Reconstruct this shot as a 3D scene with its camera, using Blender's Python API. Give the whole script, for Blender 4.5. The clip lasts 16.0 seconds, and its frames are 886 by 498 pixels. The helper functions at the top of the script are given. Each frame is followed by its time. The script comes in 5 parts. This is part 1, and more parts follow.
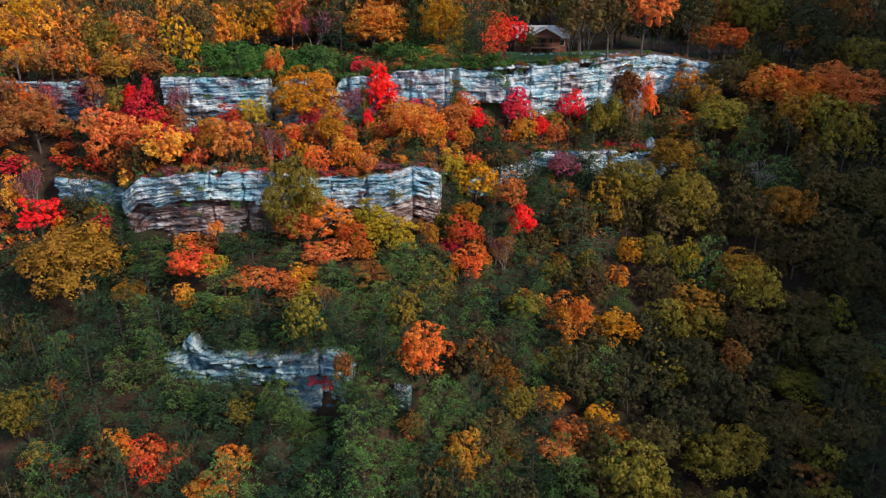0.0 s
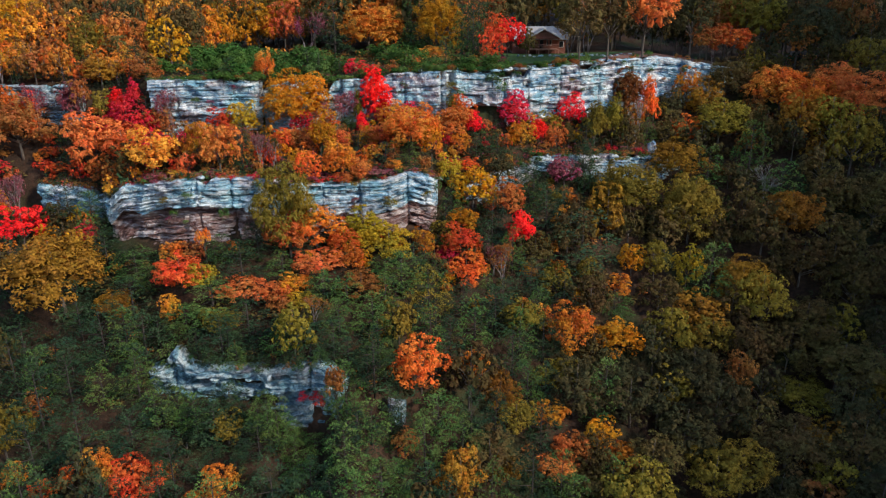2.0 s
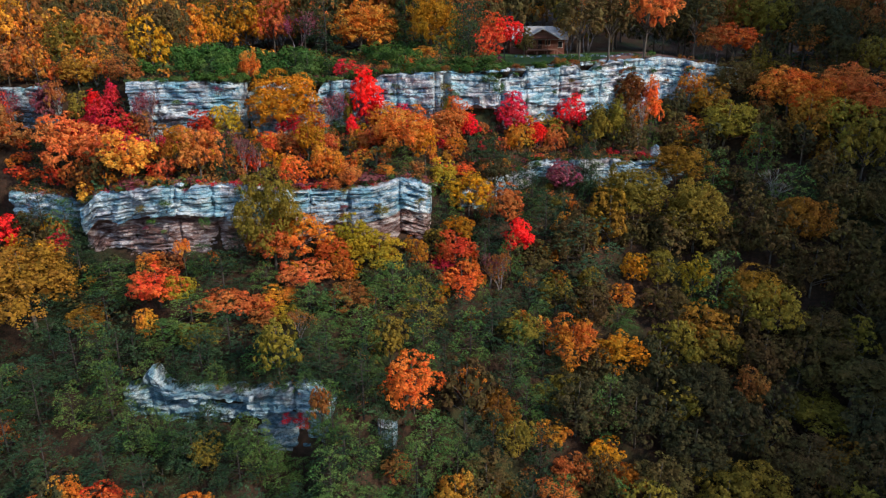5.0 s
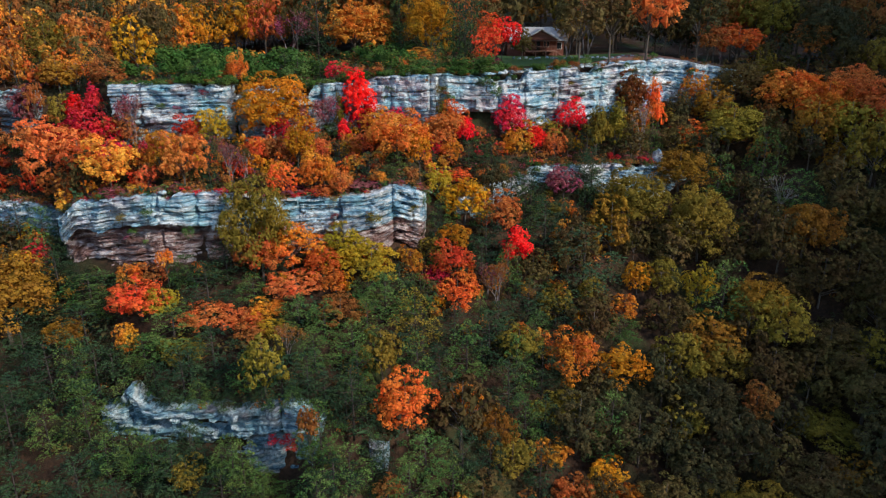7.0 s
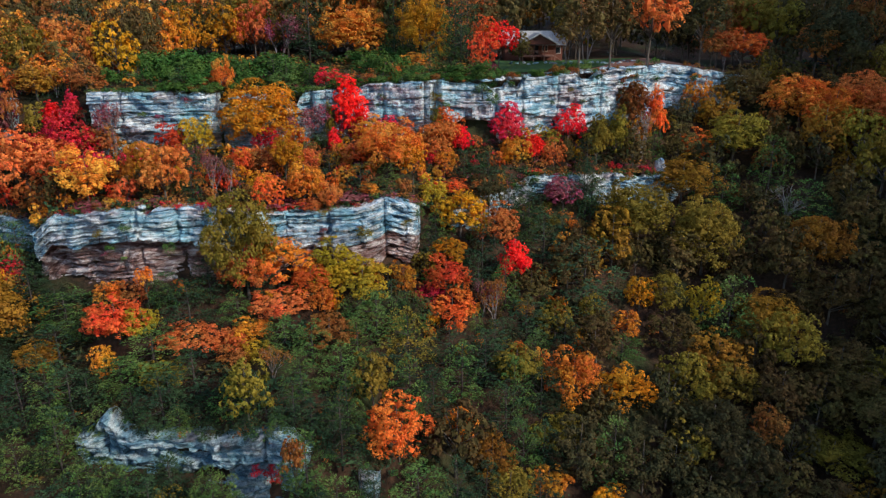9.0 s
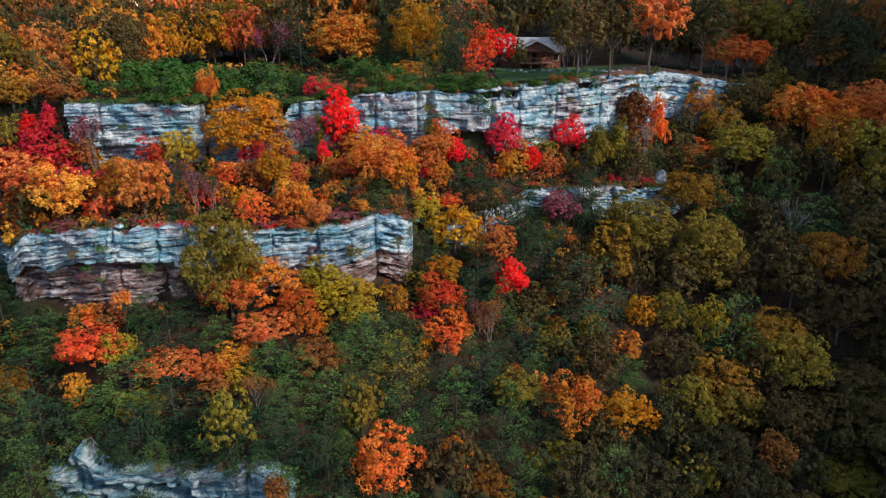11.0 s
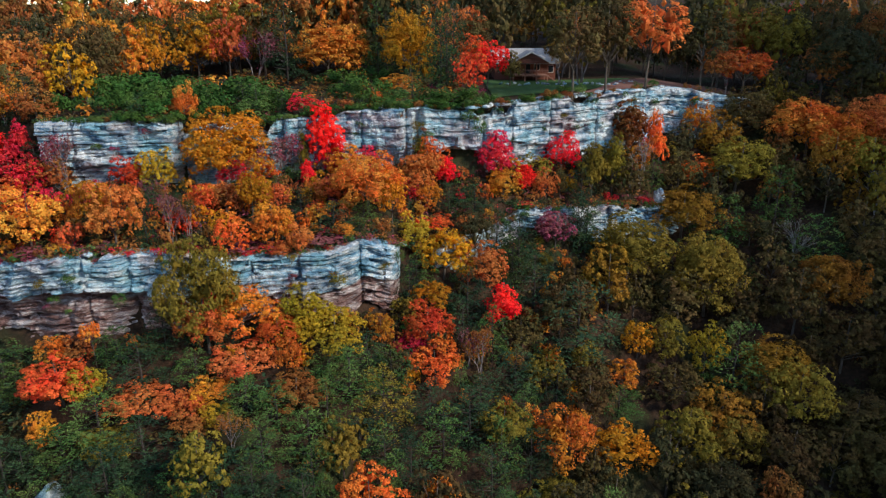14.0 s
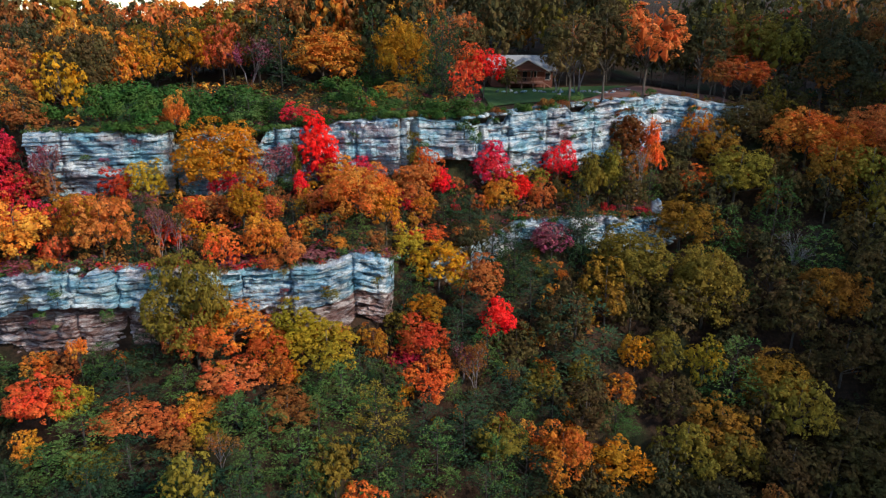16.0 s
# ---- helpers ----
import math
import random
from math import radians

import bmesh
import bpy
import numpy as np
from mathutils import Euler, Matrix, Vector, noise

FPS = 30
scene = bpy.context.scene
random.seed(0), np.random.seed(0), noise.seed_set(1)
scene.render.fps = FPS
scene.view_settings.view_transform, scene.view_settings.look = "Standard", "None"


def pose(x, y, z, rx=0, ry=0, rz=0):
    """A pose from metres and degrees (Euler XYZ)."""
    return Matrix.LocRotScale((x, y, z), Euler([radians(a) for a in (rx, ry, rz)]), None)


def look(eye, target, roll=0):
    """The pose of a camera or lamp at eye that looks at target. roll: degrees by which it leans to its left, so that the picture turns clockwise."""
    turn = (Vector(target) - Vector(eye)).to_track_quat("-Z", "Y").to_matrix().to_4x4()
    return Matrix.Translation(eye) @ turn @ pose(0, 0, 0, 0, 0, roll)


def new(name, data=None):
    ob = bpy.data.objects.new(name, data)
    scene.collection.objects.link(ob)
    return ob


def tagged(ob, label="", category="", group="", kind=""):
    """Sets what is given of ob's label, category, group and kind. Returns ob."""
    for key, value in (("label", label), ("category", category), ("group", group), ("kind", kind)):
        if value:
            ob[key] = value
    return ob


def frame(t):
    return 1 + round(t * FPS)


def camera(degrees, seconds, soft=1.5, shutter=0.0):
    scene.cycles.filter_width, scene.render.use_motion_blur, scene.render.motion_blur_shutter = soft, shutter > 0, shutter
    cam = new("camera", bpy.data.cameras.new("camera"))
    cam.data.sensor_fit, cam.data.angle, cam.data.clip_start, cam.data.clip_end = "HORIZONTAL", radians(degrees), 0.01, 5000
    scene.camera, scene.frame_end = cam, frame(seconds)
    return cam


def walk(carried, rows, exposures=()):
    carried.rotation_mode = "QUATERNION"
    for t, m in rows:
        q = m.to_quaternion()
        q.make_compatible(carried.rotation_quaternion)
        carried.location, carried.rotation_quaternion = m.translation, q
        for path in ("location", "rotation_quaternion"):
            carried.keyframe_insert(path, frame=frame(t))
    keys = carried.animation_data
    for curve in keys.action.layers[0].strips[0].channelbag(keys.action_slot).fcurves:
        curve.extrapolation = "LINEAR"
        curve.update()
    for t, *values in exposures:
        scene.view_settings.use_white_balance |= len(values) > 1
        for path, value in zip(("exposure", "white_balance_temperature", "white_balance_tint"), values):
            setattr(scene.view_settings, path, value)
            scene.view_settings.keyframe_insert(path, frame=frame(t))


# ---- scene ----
cam = camera(66.0, 16.0, soft=1.3)
PATH = [
    (0, (0.296, 0.162, 69.564), (0.232, 19.092, 63.111), -0.09),
    (0.5, (0.403, 1.002, 69.505), (0.351, 19.937, 63.065), -0.12),
    (1, (0.496, 1.887, 69.461), (0.456, 20.826, 63.033), -0.14),
    (1.5, (0.584, 2.780, 69.410), (0.552, 21.724, 62.996), -0.16),
    (2, (0.669, 3.664, 69.342), (0.645, 22.612, 62.941), -0.18),
    (2.5, (0.755, 4.532, 69.255), (0.740, 23.484, 62.867), -0.19),
    (3, (0.843, 5.389, 69.151), (0.836, 24.346, 62.775), -0.20),
    (3.5, (0.933, 6.244, 69.036), (0.936, 25.204, 62.672), -0.21),
    (4, (1.026, 7.108, 68.919), (1.039, 26.071, 62.565), -0.22),
    (6.5, (1.515, 11.879, 68.615), (1.596, 30.855, 62.298), -0.21),
    (7, (1.616, 12.949, 68.658), (1.714, 31.927, 62.345), -0.20),
    (7.5, (1.720, 14.050, 68.743), (1.836, 33.029, 62.435), -0.20),
    (8, (1.827, 15.173, 68.870), (1.961, 34.153, 62.565), -0.18),
    (8.5, (1.939, 16.305, 69.035), (2.092, 35.286, 62.735), -0.17),
    (9, (2.057, 17.434, 69.236), (2.229, 36.416, 62.939), -0.15),
    (11.5, (2.786, 22.599, 70.564), (3.049, 41.587, 64.287), -0.05),
    (12, (2.963, 23.469, 70.852), (3.243, 42.458, 64.580), -0.02),
    (12.5, (3.149, 24.272, 71.136), (3.445, 43.262, 64.870), 0.00),
    (13, (3.340, 25.007, 71.414), (3.651, 44.000, 65.154), 0.03),
    (13.5, (3.532, 25.676, 71.686), (3.857, 44.670, 65.431), 0.06),
    (14, (3.718, 26.277, 71.951), (4.057, 45.272, 65.703), 0.09),
    (14.5, (3.889, 26.808, 72.214), (4.241, 45.805, 65.971), 0.12),
    (15, (4.035, 27.263, 72.478), (4.401, 46.262, 66.240), 0.16),
    (15.5, (4.142, 27.626, 72.750), (4.521, 46.626, 66.516), 0.19),
    (16, (4.194, 27.873, 73.035), (4.588, 46.874, 66.804), 0.23),
]
walk(cam, [(t, look(eye, target, roll)) for t, eye, target, roll in PATH], [(0.0, 0.74, 6600, 10), (16.0, 0.55, 6420, 8)])

# ---- light: a low, hazy sun from the right, behind the camera, and an open sky ----
SUN_HIGH, SUN_ROUND = 34.0, 118.0   # degrees above the horizon; degrees clockwise from straight ahead
world = bpy.data.worlds.new("world")
scene.world = world
world.use_nodes = True
wn = world.node_tree.nodes
sky = wn.new("ShaderNodeTexSky")
sky.sky_type, sky.sun_disc = "NISHITA", False
sky.sun_elevation, sky.sun_rotation = radians(SUN_HIGH), radians(SUN_ROUND)
sky.air_density, sky.dust_density, sky.ozone_density = 1.0, 0.3, 1.0
wn["Background"].inputs["Strength"].default_value = 0.15
world.node_tree.links.new(sky.outputs["Color"], wn["Background"].inputs["Color"])
sun_data = bpy.data.lights.new("sun", "SUN")
sun_data.energy, sun_data.angle, sun_data.color = 2.75, radians(8), (1.0, 0.90, 0.78)
sun = new("sun", sun_data)
a, e = radians(SUN_ROUND), radians(SUN_HIGH)
sun.matrix_world = look((300 * math.sin(a) * math.cos(e), 300 * math.cos(a) * math.cos(e), 60 + 300 * math.sin(e)), (0, 0, 60))

# ---- materials ----
def make_material(name, rough=0.8, metal=0.0, spec=0.3):
    m = bpy.data.materials.new(name)
    m.use_nodes = True
    b = m.node_tree.nodes["Principled BSDF"]
    b.inputs["Roughness"].default_value, b.inputs["Metallic"].default_value = rough, metal
    b.inputs["Specular IOR Level"].default_value = spec
    return m, m.node_tree, b


def noise_node(nt, scale, detail=4.0, rough=0.55, stretch=(1, 1, 1), space="Position"):
    n = nt.nodes.new("ShaderNodeTexNoise")
    n.inputs["Scale"].default_value, n.inputs["Detail"].default_value, n.inputs["Roughness"].default_value = scale, detail, rough
    mp = nt.nodes.new("ShaderNodeMapping")
    mp.inputs["Scale"].default_value = stretch
    if space == "Position":
        src = nt.nodes.new("ShaderNodeNewGeometry").outputs["Position"]
    else:
        src = nt.nodes.new("ShaderNodeTexCoord").outputs["Object"]
    nt.links.new(src, mp.inputs["Vector"])
    nt.links.new(mp.outputs["Vector"], n.inputs["Vector"])
    return n.outputs["Fac"]


def ramp(nt, fac, stops):
    r = nt.nodes.new("ShaderNodeValToRGB")
    el = r.color_ramp.elements
    while len(el) < len(stops):
        el.new(0.5)
    for e_, (p, c) in zip(el, stops):
        e_.position, e_.color = p, (*c, 1)
    nt.links.new(fac, r.inputs["Fac"])
    return r.outputs["Color"]


def mix(nt, fac, a_, b_, mode="MIX"):
    m = nt.nodes.new("ShaderNodeMix")
    m.data_type, m.blend_type = "RGBA", mode
    for sock, v in ((m.inputs["Factor"], fac), (m.inputs["A"], a_), (m.inputs["B"], b_)):
        if isinstance(v, (int, float)):
            sock.default_value = v
        elif isinstance(v, tuple):
            sock.default_value = (*v, 1)
        else:
            nt.links.new(v, sock)
    return m.outputs["Result"]


def bump(nt, bsdf, height, strength, distance):
    b = nt.nodes.new("ShaderNodeBump")
    b.inputs["Strength"].default_value, b.inputs["Distance"].default_value = strength, distance
    nt.links.new(height, b.inputs["Height"])
    nt.links.new(b.outputs["Normal"], bsdf.inputs["Normal"])


def leaf_material(name, first, second, glow=0.3, swing=(0.488, 0.511), dull=0.72, grain=(0.62, 1.35)):
    """Leaves in two mingled colours, each leaf a little different, letting some light through."""
    m, nt, b = make_material(name, 0.75, 0, 0.08)
    geo = nt.nodes.new("ShaderNodeNewGeometry")
    info = nt.nodes.new("ShaderNodeObjectInfo")
    patch = noise_node(nt, 0.36, 3)
    two = mix(nt, ramp(nt, patch, [(0.41, (0, 0, 0)), (0.59, (1, 1, 1))]), first, second)
    hsv = nt.nodes.new("ShaderNodeHueSaturation")
    nt.links.new(two, hsv.inputs["Color"])
    val = nt.nodes.new("ShaderNodeMapRange")
    nt.links.new(geo.outputs["Random Per Island"], val.inputs["Value"])
    val.inputs["To Min"].default_value, val.inputs["To Max"].default_value = grain
    own = nt.nodes.new("ShaderNodeMath")
    own.operation = "FRACT"
    own2 = nt.nodes.new("ShaderNodeMath")
    own2.operation = "MULTIPLY"
    own2.inputs[1].default_value = 7.31
    nt.links.new(info.outputs["Random"], own2.inputs[0])
    nt.links.new(own2.outputs[0], own.inputs[0])
    tone = nt.nodes.new("ShaderNodeMapRange")
    tone.inputs["To Min"].default_value, tone.inputs["To Max"].default_value = dull, 1.22
    nt.links.new(own.outputs[0], tone.inputs["Value"])
    both_ = nt.nodes.new("ShaderNodeMath")
    both_.operation = "MULTIPLY"
    nt.links.new(val.outputs["Result"], both_.inputs[0])
    nt.links.new(tone.outputs["Result"], both_.inputs[1])
    nt.links.new(both_.outputs[0], hsv.inputs["Value"])
    hue = nt.nodes.new("ShaderNodeMapRange")
    nt.links.new(info.outputs["Random"], hue.inputs["Value"])
    hue.inputs["To Min"].default_value, hue.inputs["To Max"].default_value = swing
    nt.links.new(hue.outputs["Result"], hsv.inputs["Hue"])
    nt.links.new(hsv.outputs["Color"], b.inputs["Base Color"])
    tr = nt.nodes.new("ShaderNodeBsdfTranslucent")
    nt.links.new(hsv.outputs["Color"], tr.inputs["Color"])
    ms = nt.nodes.new("ShaderNodeMixShader")
    ms.inputs[0].default_value = glow
    nt.links.new(b.outputs[0], ms.inputs[1])
    nt.links.new(tr.outputs[0], ms.inputs[2])
    nt.links.new(ms.outputs[0], nt.nodes["Material Output"].inputs["Surface"])
    return m


LEAF = {
    "R": (leaf_material("red_leaves", (0.82, 0.016, 0.034), (0.86, 0.035, 0.036), swing=(0.498, 0.506), dull=1.0), "bright red"),
    "C": (leaf_material("crimson_leaves", (0.64, 0.026, 0.085), (0.70, 0.045, 0.06), swing=(0.498, 0.510)), "crimson"),
    "S": (leaf_material("scarlet_leaves", (0.80, 0.115, 0.034), (0.76, 0.19, 0.04)), "scarlet orange"),
    "O": (leaf_material("orange_leaves", (0.74, 0.205, 0.030), (0.69, 0.34, 0.05)), "orange"),
    "T": (leaf_material("tawny_leaves", (0.66, 0.155, 0.044), (0.63, 0.22, 0.055)), "tawny orange"),
    "D": (leaf_material("russet_leaves", (0.37, 0.105, 0.034), (0.33, 0.15, 0.042), swing=(0.497, 0.512)), "russet"),
    "A": (leaf_material("amber_leaves", (0.65, 0.285, 0.030), (0.64, 0.18, 0.03)), "amber"),
    "G": (leaf_material("golden_leaves", (0.72, 0.29, 0.018), (0.50, 0.26, 0.02)), "golden"),
    "Y": (leaf_material("yellow_leaves", (0.60, 0.40, 0.03), (0.38, 0.30, 0.03)), "yellow"),
    "L": (leaf_material("olive_leaves", (0.215, 0.175, 0.028), (0.28, 0.20, 0.03)), "olive and yellow"),
    "B": (leaf_material("brown_green_leaves", (0.130, 0.084, 0.031), (0.110, 0.092, 0.03)), "brownish green"),
    "E": (leaf_material("dark_green_leaves", (0.058, 0.062, 0.028), (0.092, 0.074, 0.03)), "dark green"),
    "N": (leaf_material("pine_needles", (0.025, 0.056, 0.030), (0.050, 0.090, 0.038), 0.1, dull=0.6, grain=(0.75, 1.25)), "green"),
    "M": (leaf_material("light_pine_needles", (0.066, 0.146, 0.038), (0.118, 0.176, 0.045), 0.1, grain=(0.75, 1.25)), "light green"),
    "J": (leaf_material("juniper_needles", (0.042, 0.108, 0.022), (0.072, 0.138, 0.028), 0.2), "green"),
    "K": (leaf_material("dull_amber_leaves", (0.34, 0.175, 0.022), (0.32, 0.145, 0.025)), "dull amber"),
    "P": (leaf_material("mauve_leaves", (0.30, 0.06, 0.11), (0.27, 0.10, 0.10)), "mauve"),
    "X": (leaf_material("dry_leaves", (0.30, 0.18, 0.08), (0.22, 0.12, 0.06)), "dry"),
}

bark, nt, b_ = make_material("bark", 0.9)
nt.links.new(ramp(nt, noise_node(nt, 3, 6, 0.6, (1, 1, 0.25)), [(0.3, (0.05, 0.04, 0.032)), (0.7, (0.17, 0.14, 0.115))]), b_.inputs["Base Color"])
bump(nt, b_, noise_node(nt, 8, 4, 0.6, (1, 1, 0.2)), 0.6, 0.05)
dark_bark, nt, b_ = make_material("dark_bark", 0.9)
nt.links.new(ramp(nt, noise_node(nt, 3, 6, 0.6, (1, 1, 0.25)), [(0.3, (0.025, 0.02, 0.018)), (0.7, (0.07, 0.058, 0.05))]), b_.inputs["Base Color"])
weathered, nt, b_ = make_material("weathered_wood", 0.85)
nt.links.new(ramp(nt, noise_node(nt, 2.5, 5, 0.6, (1, 1, 0.4)), [(0.35, (0.20, 0.18, 0.17)), (0.65, (0.38, 0.35, 0.33))]), b_.inputs["Base Color"])
grey_bark, nt, b_ = make_material("grey_bark", 0.85)
nt.links.new(ramp(nt, noise_node(nt, 2.5, 5, 0.6, (1, 1, 0.4)), [(0.35, (0.16, 0.13, 0.13)), (0.65, (0.34, 0.29, 0.28))]), b_.inputs["Base Color"])

def sandstone(name, deep_tone, mid_tone, pale_tone, white_tone, stain_tone, moss_tone, white_share=0.5):
    """Bedded sandstone: thin pale and dark laminae, white and stained patches, crack shade painted as seams along the
    beds.
    """
    stone, nt, b_ = make_material(name, 0.9, 0, 0.2)
    info = nt.nodes.new("ShaderNodeObjectInfo")
    strata = noise_node(nt, 1.0, 6, 0.68, (0.36, 0.36, 2.2))
    base = ramp(nt, strata, [(0.30, deep_tone), (0.41, mid_tone), (0.50, pale_tone), (0.60, white_tone)])
    teal = ramp(nt, noise_node(nt, 0.20, 3, 0.5), [(0.44, (0, 0, 0)), (0.60, (0.6, 0.6, 0.6))])
    col = mix(nt, teal, base, moss_tone)
    stain = ramp(nt, noise_node(nt, 0.17, 4, 0.6, (1, 1, 1.6)), [(0.50, (0, 0, 0)), (0.64, (0.8, 0.8, 0.8))])
    col = mix(nt, stain, col, ramp(nt, strata, [(0.3, tuple(0.35 * v for v in stain_tone)), (0.5, stain_tone), (0.68, tuple(min(1.9 * v, 0.9) for v in stain_tone))]))
    # white noise patches: pale stone, with bright highlights put into the colour
    white = ramp(nt, noise_node(nt, 0.34, 6, 0.70, (0.9, 0.9, 1.7)), [(0.50 + 0.1 * (0.5 - white_share), (0, 0, 0)), (0.62 + 0.1 * (0.5 - white_share), (0.9, 0.9, 0.9))])
    col = mix(nt, white, col, white_tone)
    # dark weathering that runs down the face
    dark = ramp(nt, noise_node(nt, 0.8, 5, 0.65, (1, 1, 0.35)), [(0.31, (0.14, 0.15, 0.18)), (0.44, (1, 1, 1))])
    col = mix(nt, 0.6, col, dark, "MULTIPLY")
    # bedding cracks: their shade painted as dark lines, coarse then fine
    crack_shade = ramp(nt, noise_node(nt, 1.0, 5, 0.70, (0.75, 0.75, 3.6)), [(0.452, (1, 1, 1)), (0.476, (0.03, 0.03, 0.04)), (0.498, (1, 1, 1))])
    col = mix(nt, 0.78, col, crack_shade, "MULTIPLY")
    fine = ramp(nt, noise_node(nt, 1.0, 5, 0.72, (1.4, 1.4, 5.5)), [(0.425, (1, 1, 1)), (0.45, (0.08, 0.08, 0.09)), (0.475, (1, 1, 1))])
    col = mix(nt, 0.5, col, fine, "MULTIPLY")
    hsv = nt.nodes.new("ShaderNodeHueSaturation")
    nt.links.new(col, hsv.inputs["Color"])
    vr = nt.nodes.new("ShaderNodeMapRange")
    nt.links.new(info.outputs["Random"], vr.inputs["Value"])
    vr.inputs["To Min"].default_value, vr.inputs["To Max"].default_value = 0.86, 1.08
    nt.links.new(vr.outputs["Result"], hsv.inputs["Value"])
    nt.links.new(hsv.outputs["Color"], b_.inputs["Base Color"])
    bump(nt, b_, noise_node(nt, 1.0, 6, 0.75, (1.2, 1.2, 3.6)), 1.0, 0.5)
    return stone


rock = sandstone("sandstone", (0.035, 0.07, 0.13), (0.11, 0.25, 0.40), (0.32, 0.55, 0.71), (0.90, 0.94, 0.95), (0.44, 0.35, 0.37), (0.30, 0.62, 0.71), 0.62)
# darker blue sandstone: the lower cliff's shade is put into its colour
shaded_blue_rock = sandstone("shaded_blue_sandstone", (0.03, 0.05, 0.08), (0.10, 0.20, 0.28), (0.26, 0.44, 0.52), (0.62, 0.72, 0.75), (0.20, 0.15, 0.16), (0.19, 0.40, 0.47), 0.42)
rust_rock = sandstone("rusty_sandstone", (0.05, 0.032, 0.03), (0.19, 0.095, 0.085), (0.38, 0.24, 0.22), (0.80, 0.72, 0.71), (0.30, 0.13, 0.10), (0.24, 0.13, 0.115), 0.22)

soil, nt, b_ = make_material("leaf_litter", 0.95, 0, 0.1)
c1 = ramp(nt, noise_node(nt, 0.25, 6, 0.65), [(0.3, (0.020, 0.015, 0.010)), (0.6, (0.048, 0.030, 0.020)), (0.8, (0.085, 0.048, 0.032))])
c2 = mix(nt, ramp(nt, noise_node(nt, 2.2, 5, 0.7), [(0.45, (0, 0, 0)), (0.7, (0.7, 0.7, 0.7))]), c1, (0.10, 0.05, 0.03))
c3 = mix(nt, ramp(nt, noise_node(nt, 0.11, 3, 0.5), [(0.52, (0, 0, 0)), (0.66, (0.8, 0.8, 0.8))]), c2, (0.035, 0.05, 0.02))
nt.links.new(c3, b_.inputs["Base Color"])
bump(nt, b_, noise_node(nt, 1.6, 6, 0.7), 0.8, 0.3)


# ---- the lie of the land: three broken cliff bands on a steep wooded hillside ----
def along(x, xs, vs):
    return np.interp(x, xs, vs)


UX = (-95, -70, -58, -54, -46.2, -45, -29, -27.6, -17.5, -8, 2.3, 10, 19, 28, 37, 44, 52, 62, 80, 120)
UY = (112, 112, 113, 115, 114, 111.6, 112.2, 114.6, 118.2, 121.6, 121.2, 122.5, 130, 134.6, 139.8, 143.4, 144.6, 148, 147, 150)
UZ = (60, 60, 59.5, 59.3, 60.1, 60.4, 60.5, 60, 59.6, 60.7, 61.1, 61, 61, 61.3, 61.8, 62, 60.8, 59.5, 60, 62)
UH = (4, 4.5, 4.5, 2.5, 2.5, 8.3, 8.3, 8, 6.8, 7.2, 7.6, 7.6, 8, 8.6, 8.6, 8, 6, 2, 0, 0)
MX = (-95, -60, -48.4, -46.4, -44, -33, -25, -18, -8, -4.4, -1.4, 1.5, 5, 9.7, 16.4, 22, 28.8, 38.7, 46, 60, 80, 120)
MY = (104, 103, 100.5, 95.8, 95.5, 93.8, 96.8, 99.8, 101.4, 103, 104.6, 109.5, 112, 113.8, 120.4, 122, 123.8, 127.4, 130, 126, 122, 122)
MZ = (45, 46, 45.5, 45.2, 47.4, 49, 48.2, 46.6, 46.9, 47.9, 46.6, 44.5, 44.6, 45.4, 47, 46.4, 46.2, 45.4, 44, 45, 47, 52)
MH = (1, 4, 4.2, 4.6, 7.1, 8.5, 8.5, 7.5, 7.0, 8.6, 8.0, 4, 2, 2.6, 2.8, 1.5, 4.2, 4.4, 1, 0, 0, 0)
LX = (-95, -60, -45, -37.2, -35.8, -33, -25, -20.5, -17.5, -13.2, -11.4, -4.7, 0, 8, 20, 40, 60, 120)
LY = (80, 81, 81, 80.5, 80.3, 80, 79.5, 78.6, 77.8, 77, 77.5, 78, 81, 83, 86, 84, 84, 84)
LZ = (25, 26, 27, 27.3, 27.6, 27.8, 27.6, 27.8, 28.5, 28.6, 27, 23.8, 22, 19, 17, 12, 12, 14)
LH = (0, 0, 0.5, 0.8, 3.6, 4.0, 3.9, 4.4, 8.0, 8.4, 1.2, 2.6, 0.5, 0, 0, 0, 0, 0)


def land_height(x, y):
    """The ground's height, as a profile from the valley up to the plateau."""
    yu, zu, hu = along(x, UX, UY), along(x, UX, UZ), along(x, UX, UH)
    ym, zm, hm = along(x, MX, MY), along(x, MX, MZ), along(x, MX, MH)
    yl, zl, hl = along(x, LX, LY), along(x, LX, LZ), along(x, LX, LH)
    back = min(max((x + 45) / 40, 0.0), 1.0)
    ys = [-900, -60, 0, 40, yl - 11, yl + 1.0, yl + 2.2, ym + 1.2, ym + 2.6, yu + 1.2, yu + 2.6, yu + 40, yu + 140, yu + 500, 4000]
    zs = [-30, -24, -18, -4, zl - hl - 8, zl - hl, zl - 0.15, zm - hm, zm - 0.15, zu - hu, zu - 0.15, zu + 1.2, zu + 7 + 13 * back, zu + 14 + 22 * back, zu + 10]
    z = np.interp(y, ys, zs)
    return float(z)

def from_bm(name, bm, material, smooth=False):
    me = bpy.data.meshes.new(name)
    bm.to_mesh(me)
    bm.free()
    me.materials.append(material)
    if smooth:
        me.polygons.foreach_set("use_smooth", [True] * len(me.polygons))
    return me


def part(name, data, parent, label="", place=None):
    ob = new(name, data)
    ob.parent = parent
    if place is not None:
        ob.matrix_basis = place
    if label:
        tagged(ob, label)
    return ob


